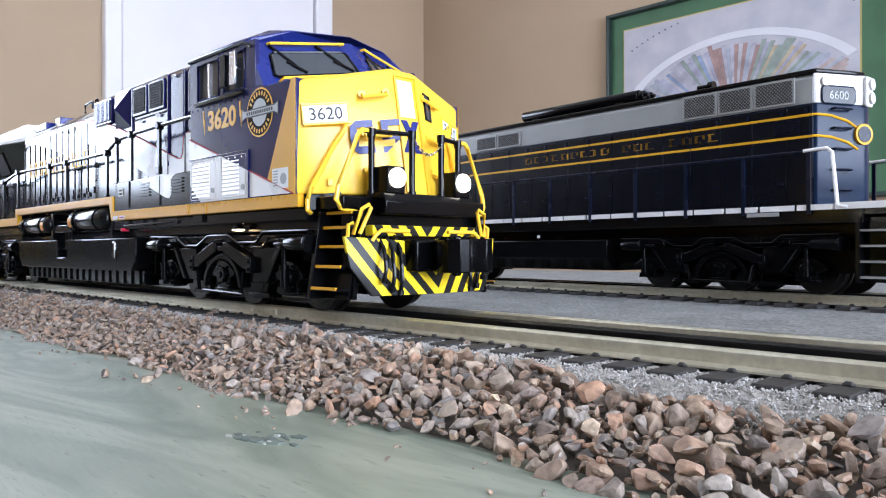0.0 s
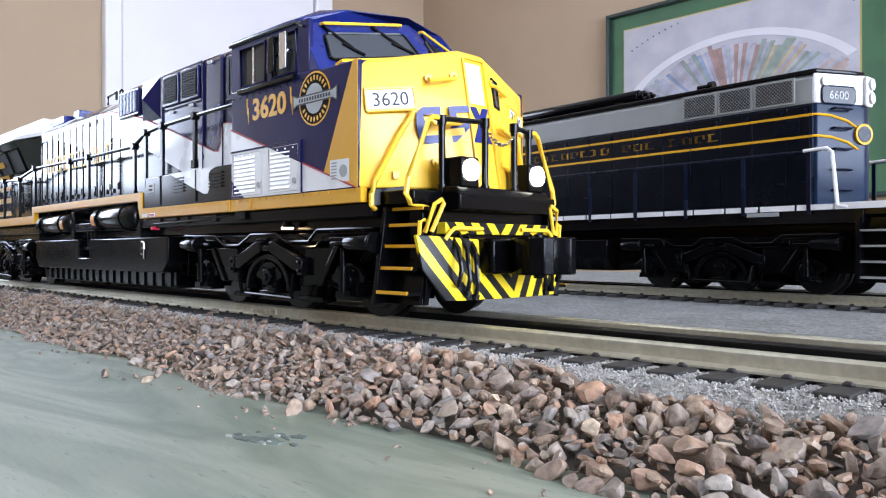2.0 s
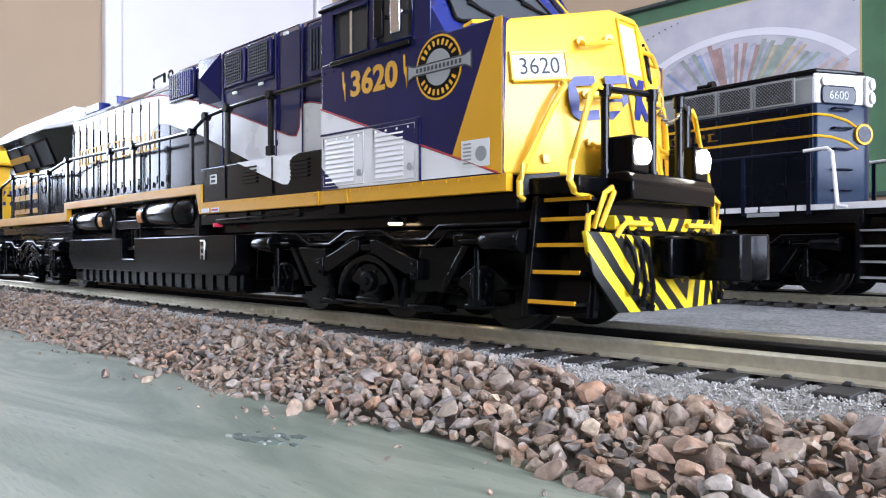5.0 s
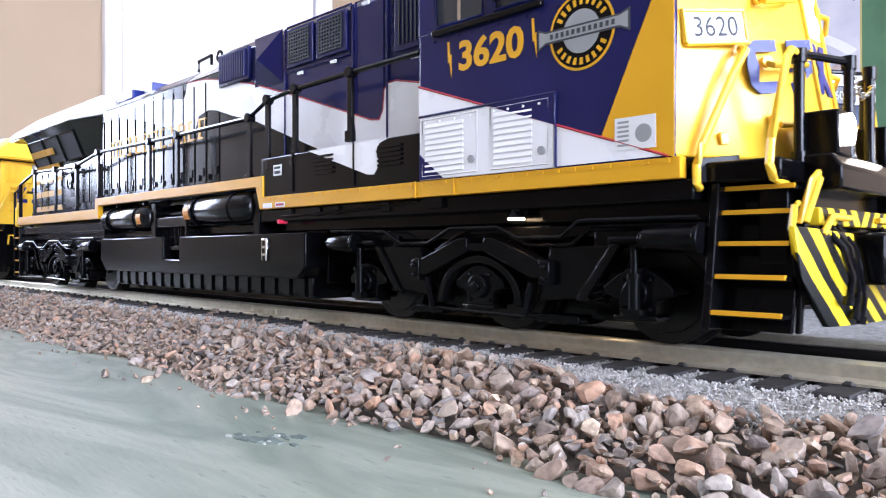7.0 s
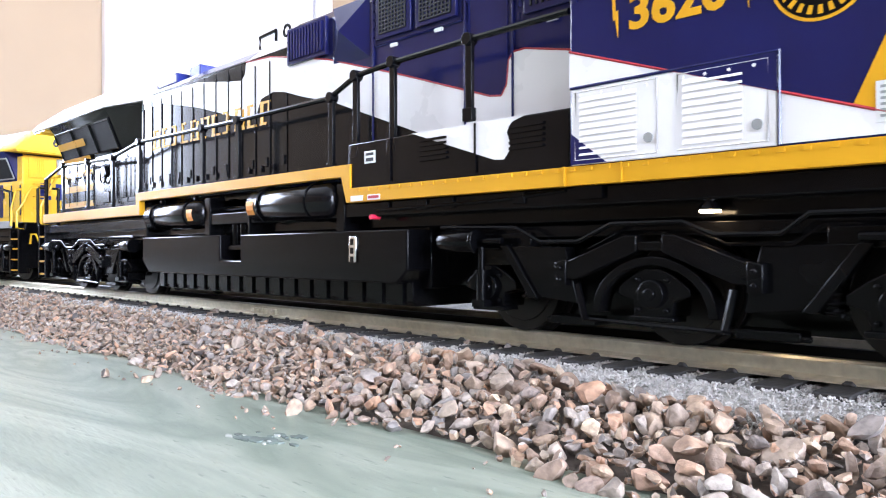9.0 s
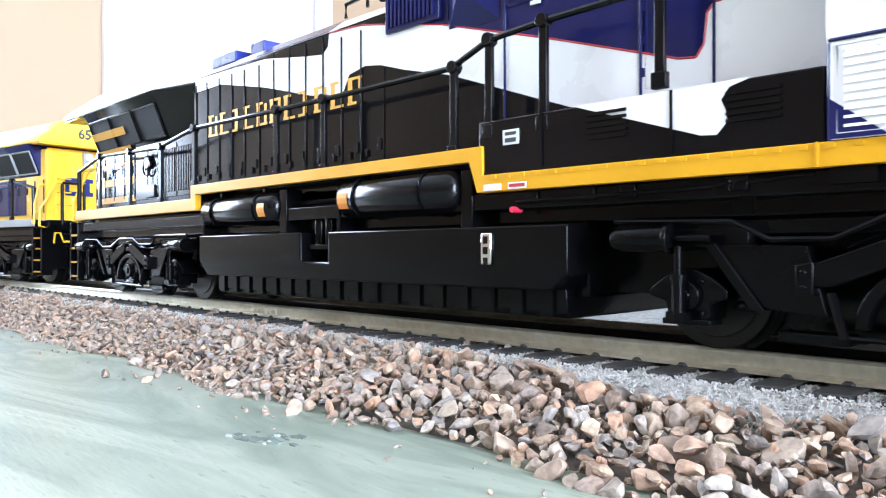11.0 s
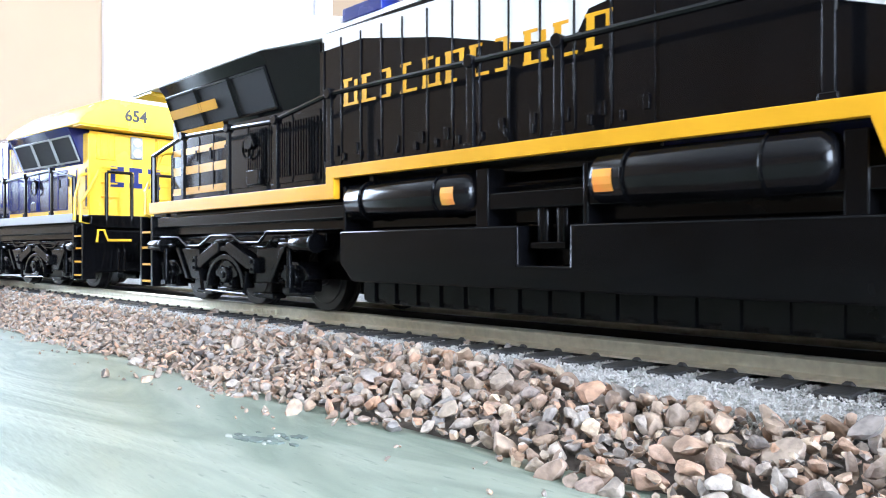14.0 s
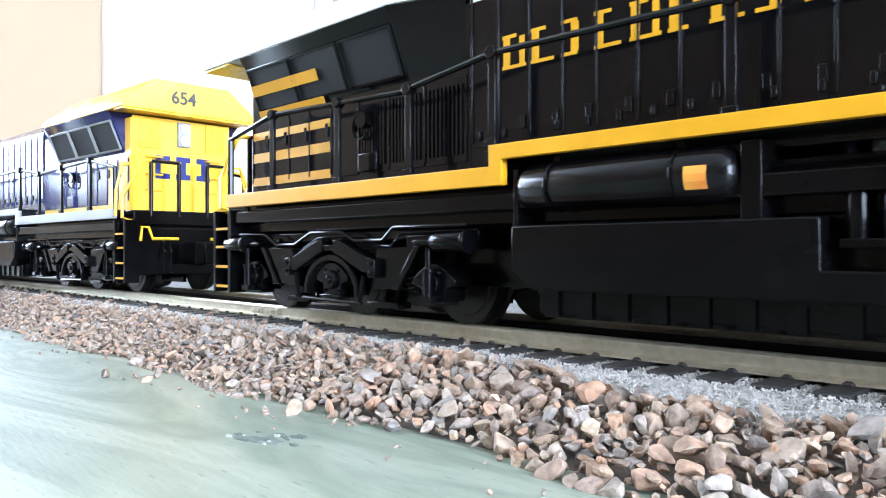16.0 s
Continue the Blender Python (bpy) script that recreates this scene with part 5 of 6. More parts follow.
        st = part("step_back", Shape().prism([(sd * 28.5, 5), (sd * 28.5 - sd, 5), (sd * 22, 30.4), (sd * 23, 30.4)], "x", 194.5, 206.5), UNDER, loco, "", 0.2)
        for a, b, w in ((193, 194.5, 33), (206.5, 207.4, 27.6)):
            part("step_side", Shape().prism([(sd * w, 5), (sd * 26, 5), (sd * 22, 30.4), (sd * (w - 4), 30.4)], "x", a, b), UNDER, loco, "", 0.2)
        for z in (8.5, 14.6, 20.2, 25.6, 29.8):
            yy = sd * (32.6 - (z - 7.4) * 0.26)
            part("step", Shape().box(194.5, 206.5, min(yy, yy - sd * 5), max(yy, yy - sd * 5), z - 1.0, z - 0.3), UNDER, st)
            part("step_edge", Shape().box(194.6, 206.4, yy - 0.25, yy + 0.25, z - 0.75, z + 0.05), GOLD, st, "yellow step edge")
    ch = Shape()
    for k in range(15):
        u = k / 14
        y, z = -5.6 + 11.4 * u, 51 - 9 * u * (1 - u) * 1.6
        ch.tube([(208.8 + 0.5 * math.cos(i * 1.05), y + 0.55 * math.sin(i * 1.05) * (1 if k % 2 else 0.3), z + 0.5 * math.cos(i * 1.05) * (0.3 if k % 2 else 1)) for i in range(7)], 0.17, 4)
    part("chain", ch, CHROME, loco, "small link chain")
    # plow with slanted stripes
    plow_mat = PLOW
    pts = [(205.2, -1.0), (206.4, -0.8), (207.4, -0.55), (208.0, -0.28), (208.4, 0), (208.0, 0.28), (207.4, 0.55), (206.4, 0.8), (205.2, 1.0)]
    pl = Shape().loft([[(x + 2.6 + b, 30.5 * v * w, z) for z, b, w in ((22.6 - 1.6 * (1 - abs(v)), 0, 1), (14, 0.6, 0.95), (6, 2.6, 0.75), (6, 1.4, 0.75), (14, -0.6, 0.95), (22.6 - 1.6 * (1 - abs(v)), -1.2, 1))] for x, v in pts])
    part("snow_plow", pl, plow_mat, loco, "black and yellow slanted stripe plow", 0.2)
    part("pilot_beam", Shape().box(203.5, 208.4, -21, 21, 22.9, 26.0), plow_mat, loco, "black and yellow striped pilot beam", 0.3)
    part("beam_backing", Shape().box(200, 205, -26, 26, 9, 30), UNDER, loco, "", 0.4)
    part("coupler", Shape().box(206, 223, -4.6, 4.6, 13.4, 21.2).prism([(216, -4.6), (221, -7.4), (225, -7.6), (228, -6), (229, -3), (227.4, -1.6), (226, 0.5), (227.6, 2), (229.4, 3.6), (228.6, 6.8), (225, 7.8), (220, 7), (216, 5)], "z", 12.4, 22).cyl((225.4, -4.8, 11.6), (225.4, -4.8, 22.8), 1.4, 12), UNDER, loco, "black knuckle coupler", 0.6)
    part("coupler_cover", Shape().box(206, 215.5, -11, 11, 12.6, 21.8), UNDER, loco, "", 0.8)
    for sd in (-1, 1):
        part("uncoupling_lever", Shape().tube([(209, sd * 8, 24.4), (209.6, sd * 19, 24.4), (209.6, sd * 21, 23), (209.2, sd * 22, 21.4)], 0.6, 7), YELLOW, loco, "yellow uncoupling lever")
        part("lever_bracket", Shape().tube([(207, sd * 27, 23.2), (208.6, sd * 25, 30.4), (208.6, sd * 22.6, 31.6), (208.6, sd * 21.8, 30.8), (207.4, sd * 25, 23.4)], 0.6, 7).tube([(206.6, sd * 28.6, 22), (207, sd * 28.6, 26), (207, sd * 27, 26.4)], 0.55, 6), YELLOW, loco, "yellow bent step bracket")
        for y, low in ((13, 7.5), (16, 8.5), (19, 11)):
            part("air_hose", Shape().tube([(208, sd * y, 23), (211.5, sd * (y + 0.5), 19), (213, sd * (y + 1), low + 3), (212.6, sd * (y + 1.2), low)], 0.62, 7).cyl((212.6, sd * (y + 1.2), low), (212.4, sd * (y + 1.3), low - 1.4), 0.95, 8), BLACK, loco)
    both("cab_ladder_lamp", Shape().cyl((149.5, -30, 27.2), (149.5, -30, 28), 1.2, 14).cyl((149.5, -30, 28), (149.5, -30, 31), 0.8, 10).loft([[(149.5 + r * math.cos(k * math.pi / 8), -30 + r * math.sin(k * math.pi / 8), z) for k in range(16)] for r, z in ((2.2, 25.7), (1.2, 27.3))]), UNDER, loco)
    both("step_lamp", Shape().cyl((149.5, -30, 25.3), (149.5, -30, 25.75), 1.8, 14), LAMP_SMALL if heritage else LAMP_OFF, loco, "small lit step lamp")


def rear_end(loco, heritage):
    """Rear of the long hood: end sheet, headlight, steps, railings, coupler."""
    mt = BLACK if heritage else YELLOW
    x = -201.6
    part("end_sheet", Shape().box(x - 0.8, x, -HW + 0.4, HW - 0.4, 36, 79), mt, loco, "" if heritage else "yellow end sheet", 0.3)
    hl = part("headlight_case", Shape().prism([(-3.2, 66.5), (3.2, 66.5), (3.2, 78), (-3.2, 78)], "x", x - 2.2, x - 0.6), GREY_TRIM, loco, "", 0.5)
    for z in (69.4, 75):
        part("lens", Shape().cyl((x - 2.8, 0, z), (x - 2.1, 0, z), 2.3, 20), LAMP_OFF, hl)
    for sd in (-1, 1):
        g = part("end_grille", Shape().box(x - 1.6, x - 0.7, sd * 16 - 5, sd * 16 + 5, 65, 78.5), mt, loco, "", 0.2)
        for k in range(8):
            y = sd * 16 - 4.2 + 1.2 * k
            part("slat", Shape().box(x - 2.1, x - 1.5, y - 0.25, y + 0.25, 66, 77.5), mt, g)
        for z in (46, 53, 61):
            part("grab_iron", Shape().tube([(x - 0.8, sd * 18, z), (x - 2.6, sd * 18, z), (x - 2.6, sd * 11, z), (x - 0.8, sd * 11, z)], 0.45, 6), mt, loco)
    if not heritage:
        for y0, w in ((-13.6, 7), (-3.4, 7), (6.6, 7)):
            s = Shape().box(x - 1.1, x - 0.7, y0, y0 + w, 51.5, 54).box(x - 1.1, x - 0.7, y0, y0 + w, 59.5, 62).box(x - 1.1, x - 0.7, y0 + (w - 2.4 if y0 > 0 else w * 0.3), y0 + (w if y0 > 0 else w * 0.3 + 2.4), 54, 59.5)
            part("end_block", s, ROOF_BLUE, loco, "dark blue painted block")
        m = Matrix.Translation((-212.4 * MM, 5 * MM, 84.6 * MM)) @ Matrix.Rotation(radians(-90), 4, "Z") @ Matrix.Rotation(radians(90), 4, "X")
        letters("road_number", "654", 8.0, INK, loco, m, "dark road number 654", 0.12, 0.2)
    part("rear_platform", Shape().box(-212, -200, -28, 28, 30, 36.4), UNDER, loco, "", 0.5)
    for sd in (-1, 1):
        for z in (7, 13.5, 20, 26):
            part("step_edge", Shape().box(-212, -203.5, sd * 32.2 - 0.3, sd * 32.2 + 0.3, z - 0.4, z + 0.4), GOLD, loco)
        part("step_back", Shape().box(-212, -203.8, sd * 27 - 0.5, sd * 27 + 0.5, 5, 32), UNDER, loco)
        for a, b in ((-203.8, -202), (-213.5, -212)):
            part("step_side", Shape().box(a, b, sd * 29.5 - 3.2, sd * 29.5 + 3.2, 5, 32), UNDER, loco, "", 0.2)
        part("step_handrail", Shape().tube([(-211.5, sd * 20, 58), (-211.8, sd * 24, 58), (-211.5, sd * 28, 50), (-210, sd * 32, 42), (-210, sd * 32.2, 33), (-211, sd * 28, 31.5)], 0.75, 8), YELLOW, loco, "yellow step handrail")
        part("step_handrail", Shape().tube([(-203, sd * 26, 57), (-204, sd * 30, 56), (-204, sd * 32, 45), (-203.5, sd * 32.2, 34)], 0.75, 8), YELLOW, loco, "yellow step handrail")
        for y in (7, 20):
            part("end_post", Shape().cyl((-211.5, sd * y, 34), (-211.5, sd * y, 58), 0.9, 10), BLACK, loco)
        part("end_rail", Shape().tube([(-211.5, sd * 7, 58), (-211.5, sd * 20, 58)], 0.8, 8), BLACK, loco)
        part("uncoupling_lever", Shape().tube([(-212.5, sd * 8, 24), (-213, sd * 20, 24), (-213, sd * 22, 29), (-213, sd * 25, 29), (-213, sd * 25.5, 23)], 0.7, 7), YELLOW, loco)
        part("air_hose", Shape().tube([(-212, sd * 12, 24), (-215, sd * 12.5, 18), (-216, sd * 13, 9)], 0.7, 7).tube([(-212, sd * 15, 24), (-215, sd * 15.5, 18), (-216, sd * 16, 9)], 0.7, 7), BLACK, loco)
    part("pilot_beam", Shape().box(-212, -205, -28, 28, 8, 29), UNDER, loco, "", 0.5)
    part("coupler", Shape().box(-221, -205, -5, 5, 13.5, 22).prism([(-219, -6), (-224, -6), (-226.5, -3), (-226.5, 3), (-224, 6), (-219, 6)], "z", 12.5, 22.5), UNDER, loco, "black knuckle coupler", 0.6)


def tanks_and_rails(loco, heritage):
    """Fuel tank with its notch, air reservoirs and straps, side railings, roof details."""
    top = [(-81.5, 24), (-81.5, 15), (-76, 10.5), (70, 10.5), (74, 14), (74, 24), (-6.2, 24), (-6.2, 15.6), (-19.6, 15.6), (-19.6, 24)]
    tank = Shape()
    tank.prism(top, "y", -FW + 0.2, -25).prism(top, "y", 25, FW - 0.2)
    tank.box(-81, 73.6, -25, 25, 9, 25)
    tk = part("fuel_tank", tank, UNDER, loco, "satin black fuel tank", 0.5)
    part("tank_bottom", Shape().prism([(-28, 12), (-28, 5.6), (-26, 4.4), (26, 4.4), (28, 5.6), (28, 12)], "x", -78, 70), UNDER, loco, "", 0.4)
    rib = Shape()
    for k in range(18):
        x = -74 + 8.2 * k
        rib.box(x - 1.6, x + 1.6, -28.7, -26.5, 5, 11)
    both("tank_rib", rib, UNDER, loco)
    for sd in (-1, 1):
        sg = part("sight_glass", Shape().box(51.3, 54.3, sd * (FW + 0.1) - 0.35, sd * (FW + 0.1) + 0.35, 15.6, 22.6), CHROME, loco, "silver fuel gauge", 0.5)
        sl = Shape()
        for z in (16.4, 18.7, 21):
            sl.box(52.2, 53.4, sd * (FW + 0.5) - 0.1, sd * (FW + 0.5) + 0.1, z - 0.8, z + 0.8)
        part("gauge_slot", sl, BLACK, sg)
        part("filler_cap", Shape().cyl((59.5, sd * 30, 27.4), (59.5, sd * 33.0, 27.4), 0.65, 14), RED_LENS, loco, "red filler cap")
        for a, b, r, z in ((-80.5, -33, 4.9, 31.8), (-2.5, 43, 5.2, 32.6)):
            ar = part("air_reservoir", Shape().loft([[(x, sd * 29.6 + r * k * math.cos(t * math.pi / 14), z + r * k * math.sin(t * math.pi / 14)) for t in range(28)] for x, k in ((a, 0.45), (a + 0.8, 0.8), (a + 2.6, 1), (b - 2.6, 1), (b - 0.8, 0.8), (b, 0.45))]), RESERVOIR, loco, "glossy black air reservoir")
            for x in (a + 9, b - 11):
                st = Shape().tube([(x, sd * 29.6 + (r + 0.2) * math.cos(t * math.pi / 12), z + (r + 0.2) * math.sin(t * math.pi / 12)) for t in range(25)], 0.35, 5).box(x - 0.7, x + 0.7, sd * 29.6 - 0.8, sd * 29.6 + 0.8, z + r - 0.2, z + r + 2.2)
                part("strap", st, UNDER, ar)
            if heritage:
                x = -41.5 if a < -50 else 0.2
                band = Shape()
                arcs = [radians((180 if sd < 0 else 0) + q) for q in (-16, 0, 16, 32)]
                for q0, q1 in zip(arcs, arcs[1:]):
                    band.add([(x, sd * 29.6 + (r + 0.12) * math.cos(q0), z + (r + 0.12) * math.sin(q0) * 1), (x + 4.2, sd * 29.6 + (r + 0.12) * math.cos(q0), z + (r + 0.12) * math.sin(q0)),
                              (x + 4.2, sd * 29.6 + (r + 0.12) * math.cos(q1), z + (r + 0.12) * math.sin(q1)), (x, sd * 29.6 + (r + 0.12) * math.cos(q1), z + (r + 0.12) * math.sin(q1))], [(0, 1, 2, 3)])
                part("warning_label", band, ORANGE, ar, "orange and yellow label")
            part("bracket", Shape().box(b + 0.4, b + 4, sd * 29 - 3, sd * 29 + 3, 23.5, 37), UNDER, loco, "", 0.3)
            part("bracket", Shape().box(a - 1.4, a - 0.2, sd * 29 - 3, sd * 29 + 3, 23.5, 36), UNDER, loco, "", 0.3)
        part("air_filter", Shape().cyl((-15.5, sd * 29, 20), (-15.5, sd * 29, 30), 1.7, 12).cyl((-10.5, sd * 29, 20), (-10.5, sd * 29, 30), 1.7, 12).box(-17.5, -8.5, sd * 29 - 2.4, sd * 29 + 2.4, 29, 31).box(-17.5, -8.5, sd * 29 - 2.4, sd * 29 + 2.4, 19, 20.5), UNDER, loco, "", 0.2)
        part("air_line", Shape().tube([(-30, sd * 29, 32.5), (-3, sd * 29, 33)], 0.5, 6), UNDER, loco)
        part("air_line", Shape().tube([(60, sd * 32, 29), (100, sd * 32, 29.6), (120, sd * 31.6, 30.8)], 0.45, 6), UNDER, loco)
        for x in (64, 78, 87, 108):
            part("bracket", Shape().box(x - 1.6, x + 1.6, sd * 31 - 1.2, sd * 31 + 1.2, 28.6, 31.2), UNDER, loco, "", 0.2)
        part("splice_plate", Shape().box(122.5, 129, sd * 31.5 - 1, sd * 31.5 + 1, 28.8, 31.2), UNDER, loco)
    rail = BLACK if heritage else UNDER
    railing(loco, rail, [(-203, 55), (-177, 60), (-118, 58), (-87.5, 62), (-35.4, 61.2), (-10.4, 60.9), (40.5, 60.8), (52.4, 65), (67.4, 65.9), (93.2, 66.3), (121.2, 66.4)],
            [(-177, 60, 37), (-144, 59, 37), (-115, 58.2, 37), (-87.5, 62, 41.5), (-34, 61.2, 41), (-9.6, 60.9, 41), (41.5, 60.8, 41), (52.4, 65, 44.5), (67.4, 65.9, 44.5), (93.8, 66.3, 49)])
    for sd in (-1, 1):
        part("corner_post", Shape().tube([(-203, sd * 31.8, 34), (-202.6, sd * 32, 55)], 1.0, 8), rail, loco)
    ex = part("exhaust_stack", Shape().box(-30, -14, -6, 6, 88, 91.5), BLACK, loco, "", 0.5)
    part("roof_hatch", Shape().box(-75, -66, -17, -9, 87, 92).box(-98, -80, -20, -12, 86.5, 90.5), ROOF_BLUE if heritage else BLUE, loco, "blue roof hatch", 0.4)
    part("roof_eye", Shape().tube([(-12, -HW + 2, 86), (-12, -HW + 2, 90), (-2, -HW + 2, 90.5), (-2, -HW + 2, 87)], 0.6, 6), BLACK, loco)
    part("roof_fan", Shape().cyl((-150, 0, 94.4), (-150, 0, 96), 14, 32).cyl((-185, 0, 94.4), (-185, 0, 96), 14, 32), GREY_TRIM, loco, "", 0.4)


def stripe_material():
    m = material("hazard_stripes", (0.8, 0.6, 0.03), 0.3, var=0.05, spec=0.2)
    nt = m.node_tree
    nodes, link = nt.nodes, nt.links.new
    tc, sep = nodes.new("ShaderNodeTexCoord"), nodes.new("ShaderNodeSeparateXYZ")
    link(tc.outputs["Object"], sep.inputs[0])

    def mth(op, a, b):
        k = nodes.new("ShaderNodeMath")
        k.operation = op
        for i, w in enumerate((a, b)):
            if isinstance(w, (int, float)):
                k.inputs[i].default_value = w
            elif w is not None:
                link(w, k.inputs[i])
        return k.outputs[0]
    ab = mth("ABSOLUTE", sep.outputs[1], None)
    v = mth("ADD", ab, mth("MULTIPLY", sep.outputs[2], -0.8))
    w = mth("GREATER_THAN", mth("FRACT", mth("MULTIPLY", v, 165.0), None), 0.5)
    mix = nodes.new("ShaderNodeMixRGB")
    mix.inputs[1].default_value, mix.inputs[2].default_value = (0.8, 0.58, 0.02, 1), (0.01, 0.01, 0.01, 1)
    link(w, mix.inputs[0])
    link(mix.outputs[0], nodes["Principled BSDF"].inputs["Base Color"])
    return m


PLOW = stripe_material()
LAMP_DIM = material("glowing_headlight", (1.0, 0.97, 0.9), 0.3, emit=2.5)
SCREEN = material("tinted_window", (0.045, 0.05, 0.058), 0.06, var=0.1, spec=0.5)
RESERVOIR = material("gloss_black_tank", (0.004, 0.004, 0.005), 0.18, var=0.3, spec=0.22)

lead, lead_wheels = modern_diesel(True)
cab_and_nose(lead, True)
rear_end(lead, True)
tanks_and_rails(lead, True)
second, second_wheels = modern_diesel(False)
cab_and_nose(second, False)
rear_end(second, False)
tanks_and_rails(second, False)


# ---- standing locomotive on the passing track ----
def older_diesel():
    """Dark blue hood unit with grey top band and thin gold lines; its hood end faces +x."""
    loco = thing("hood_locomotive", "model hood diesel in dark blue and grey with gold lines", "model locomotive")
    hw, fw, x0, x1 = 24.0, 32.0, -330.0, 0.0
    top, band, deck = 92.0, 78.7, 36.5
    end = [(x1 - 4, -hw), (x1 - 2.4, -hw + 0.7), (x1 + 5.4, -5), (x1 + 7.2, -2.5), (x1 + 7.6, 0), (x1 + 7.2, 2.5), (x1 + 5.4, 5), (x1 - 2.4, hw - 0.7), (x1 - 4, hw)]
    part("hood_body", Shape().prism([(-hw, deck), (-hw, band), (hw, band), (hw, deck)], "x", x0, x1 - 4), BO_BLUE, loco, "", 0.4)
    # Same blue as the body, its colour raised for the light on the end.
    part("hood_end", Shape().prism(end, "z", deck, band), BO_LIT, loco, "dark blue hood end in a lighter tone, as if lit", 0.5)
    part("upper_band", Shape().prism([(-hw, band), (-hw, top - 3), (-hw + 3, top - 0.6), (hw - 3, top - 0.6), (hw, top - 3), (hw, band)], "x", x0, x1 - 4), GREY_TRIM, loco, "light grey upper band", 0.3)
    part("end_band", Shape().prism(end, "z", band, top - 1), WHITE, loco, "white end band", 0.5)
    part("hood_roof", Shape().prism([(x0, -hw + 1), (x1 - 3, -hw + 0.6), (x1 + 5, -5), (x1 + 6.6, 0), (x1 + 5, 5), (x1 - 3, hw - 0.6), (x0, hw - 1)], "z", top - 1, top + 1), BLACK, loco, "black roof", 0.6)
    for z in (74.0, 65.2):
        both("gold_line", Shape().box(x0, x1 - 4, -hw - 0.4, -hw - 0.1, z - 0.55, z + 0.55), GOLD, loco, "thin gold line")
        pts = [(x1 - 4, -hw - 0.2, z), (x1 - 2.3, -hw + 0.6, z), (x1 + 0.4, -17, z - 0.3), (x1 + 3.6, -9.5, z - 2.2), (x1 + 5.6, -4.8, z - 5)]
        both("gold_line", Shape().tube(pts, 0.55, 6), GOLD, loco)
    part("end_emblem", Shape().cyl((x1 + 6.2, -2.2, 66.5), (x1 + 7.6, -2.8, 66.5), 4.4, 24), GOLD, loco, "round gold and blue emblem")
    part("emblem_disc", Shape().cyl((x1 + 6.4, -2.3, 66.5), (x1 + 7.8, -2.9, 66.5), 3.3, 24), BO_BLUE, loco)
    serif_bars("hood_letter", -168, -45, 67.9, 3.4, 18, -hw - 0.15, GOLD, loco, (9, 13))
    # doors and grilles
    xs = [x0 + k * 15.0 for k in range(22)] + [x1 - 5]
    for a, b in zip(xs, xs[1:]):
        # Door colour lowered to near black for the shaded side.
        d = part("hood_door", Shape().box(a + 0.3, b - 0.3, -hw - 0.25, -hw, deck + 1, 77.8), BO_SHADED, loco, "", 0.1)
        part("latch", Shape().box(b - 2.2, b - 1, -hw - 0.7, -hw - 0.2, 75, 76.8), BO_BLUE, d)
        part("latch", Shape().box(b - 4, b - 1, -hw - 0.6, -hw - 0.2, 46, 46.8), BO_BLUE, d)
        if int(a) % 4 == 0:
            part("hinge_strip", Shape().box(a - 0.2, a + 0.2, -hw - 0.5, -hw, deck + 6, 77), BO_BLUE, d)
    for a, b in ((-64, -46.5), (-46, -29.5), (-29, -11), (-209, -191), (-190, -171)):
        z0, z1 = (79.3, 90.2) if a > -100 else (79.3, 87.8)
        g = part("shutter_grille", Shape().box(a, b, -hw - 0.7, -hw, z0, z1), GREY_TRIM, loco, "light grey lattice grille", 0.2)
        m = Shape()
        za, zb, xa, xb = z0 + 1, z1 - 1, a + 1, b - 1
        c = xa - (zb - za)
        while c < xb + (zb - za):
            for sg in (1, -1):
                ends = []
                for xx, zz in ((c, za), (c + sg * (zb - za), zb), (xa, za + sg * (xa - c)), (xb, za + sg * (xb - c))):
                    if xa - 0.01 <= xx <= xb + 0.01 and za - 0.01 <= zz <= zb + 0.01:
                        ends.append((xx, -hw - 0.75, zz))
                ends.sort()
                if len(ends) > 1 and ends[-1][0] - ends[0][0] > 0.4:
                    m.tube([ends[0], ends[-1]], 0.2, 4)
            c += 1.5
        part("lattice", m, INK, g)
    lv = Shape()
    for k in range(8):
        lv.box(-20, -9, -hw - 0.6, -hw - 0.2, 66.8 + k * 0.8, 67.2 + k * 0.8)
    part("louvre", lv, BO_BLUE, loco)
    # roof tanks, horn, hatches
    for y in (-13.5, -7.5):
        part("roof_reservoir", Shape().cyl((-178, y, top + 5.8), (-96, y, top + 5.8), 2.9, 20).cyl((-96, y, top + 5.8), (-93, y, top + 5.8), 2.2, 18).cyl((-93, y, top + 5.8), (-91, y, top + 5.8), 1.0, 12).box(-170, -165, y - 2, y + 2, top, top + 4).box(-110, -105, y - 2, y + 2, top, top + 4), BLACK, loco, "black roof air reservoir", 0.4)
    part("air_horn", Shape().cyl((-76, -8, top + 3), (-68, -8, top + 3.2), 1.2, 12).cyl((-66, -8, top + 5), (-60, -8, top + 5), 1.3, 12).cyl((-60, -8, top + 5), (-57.5, -8, top + 5), 2.3, 16).cyl((-65, -8, top), (-65, -8, top + 5), 1.0, 8), BLACK, loco, "black air horn")
    part("roof_hatch", Shape().box(-56, -34, -12, 12, top + 0.6, top + 1.8).box(-30, -5, -14, 14, top + 0.6, top + 2.0).box(-104, -92, -10, -4, top, top + 1.6), BLACK, loco, "", 0.4)
    # number board, lights, grab irons on the end
    c, e = Vector((x1 - 2.4, -hw + 0.7, 0)), Vector((x1 + 5.4, -5, 0))
    d = (e - c).normalized()
    n = Vector((d.y, -d.x, 0))
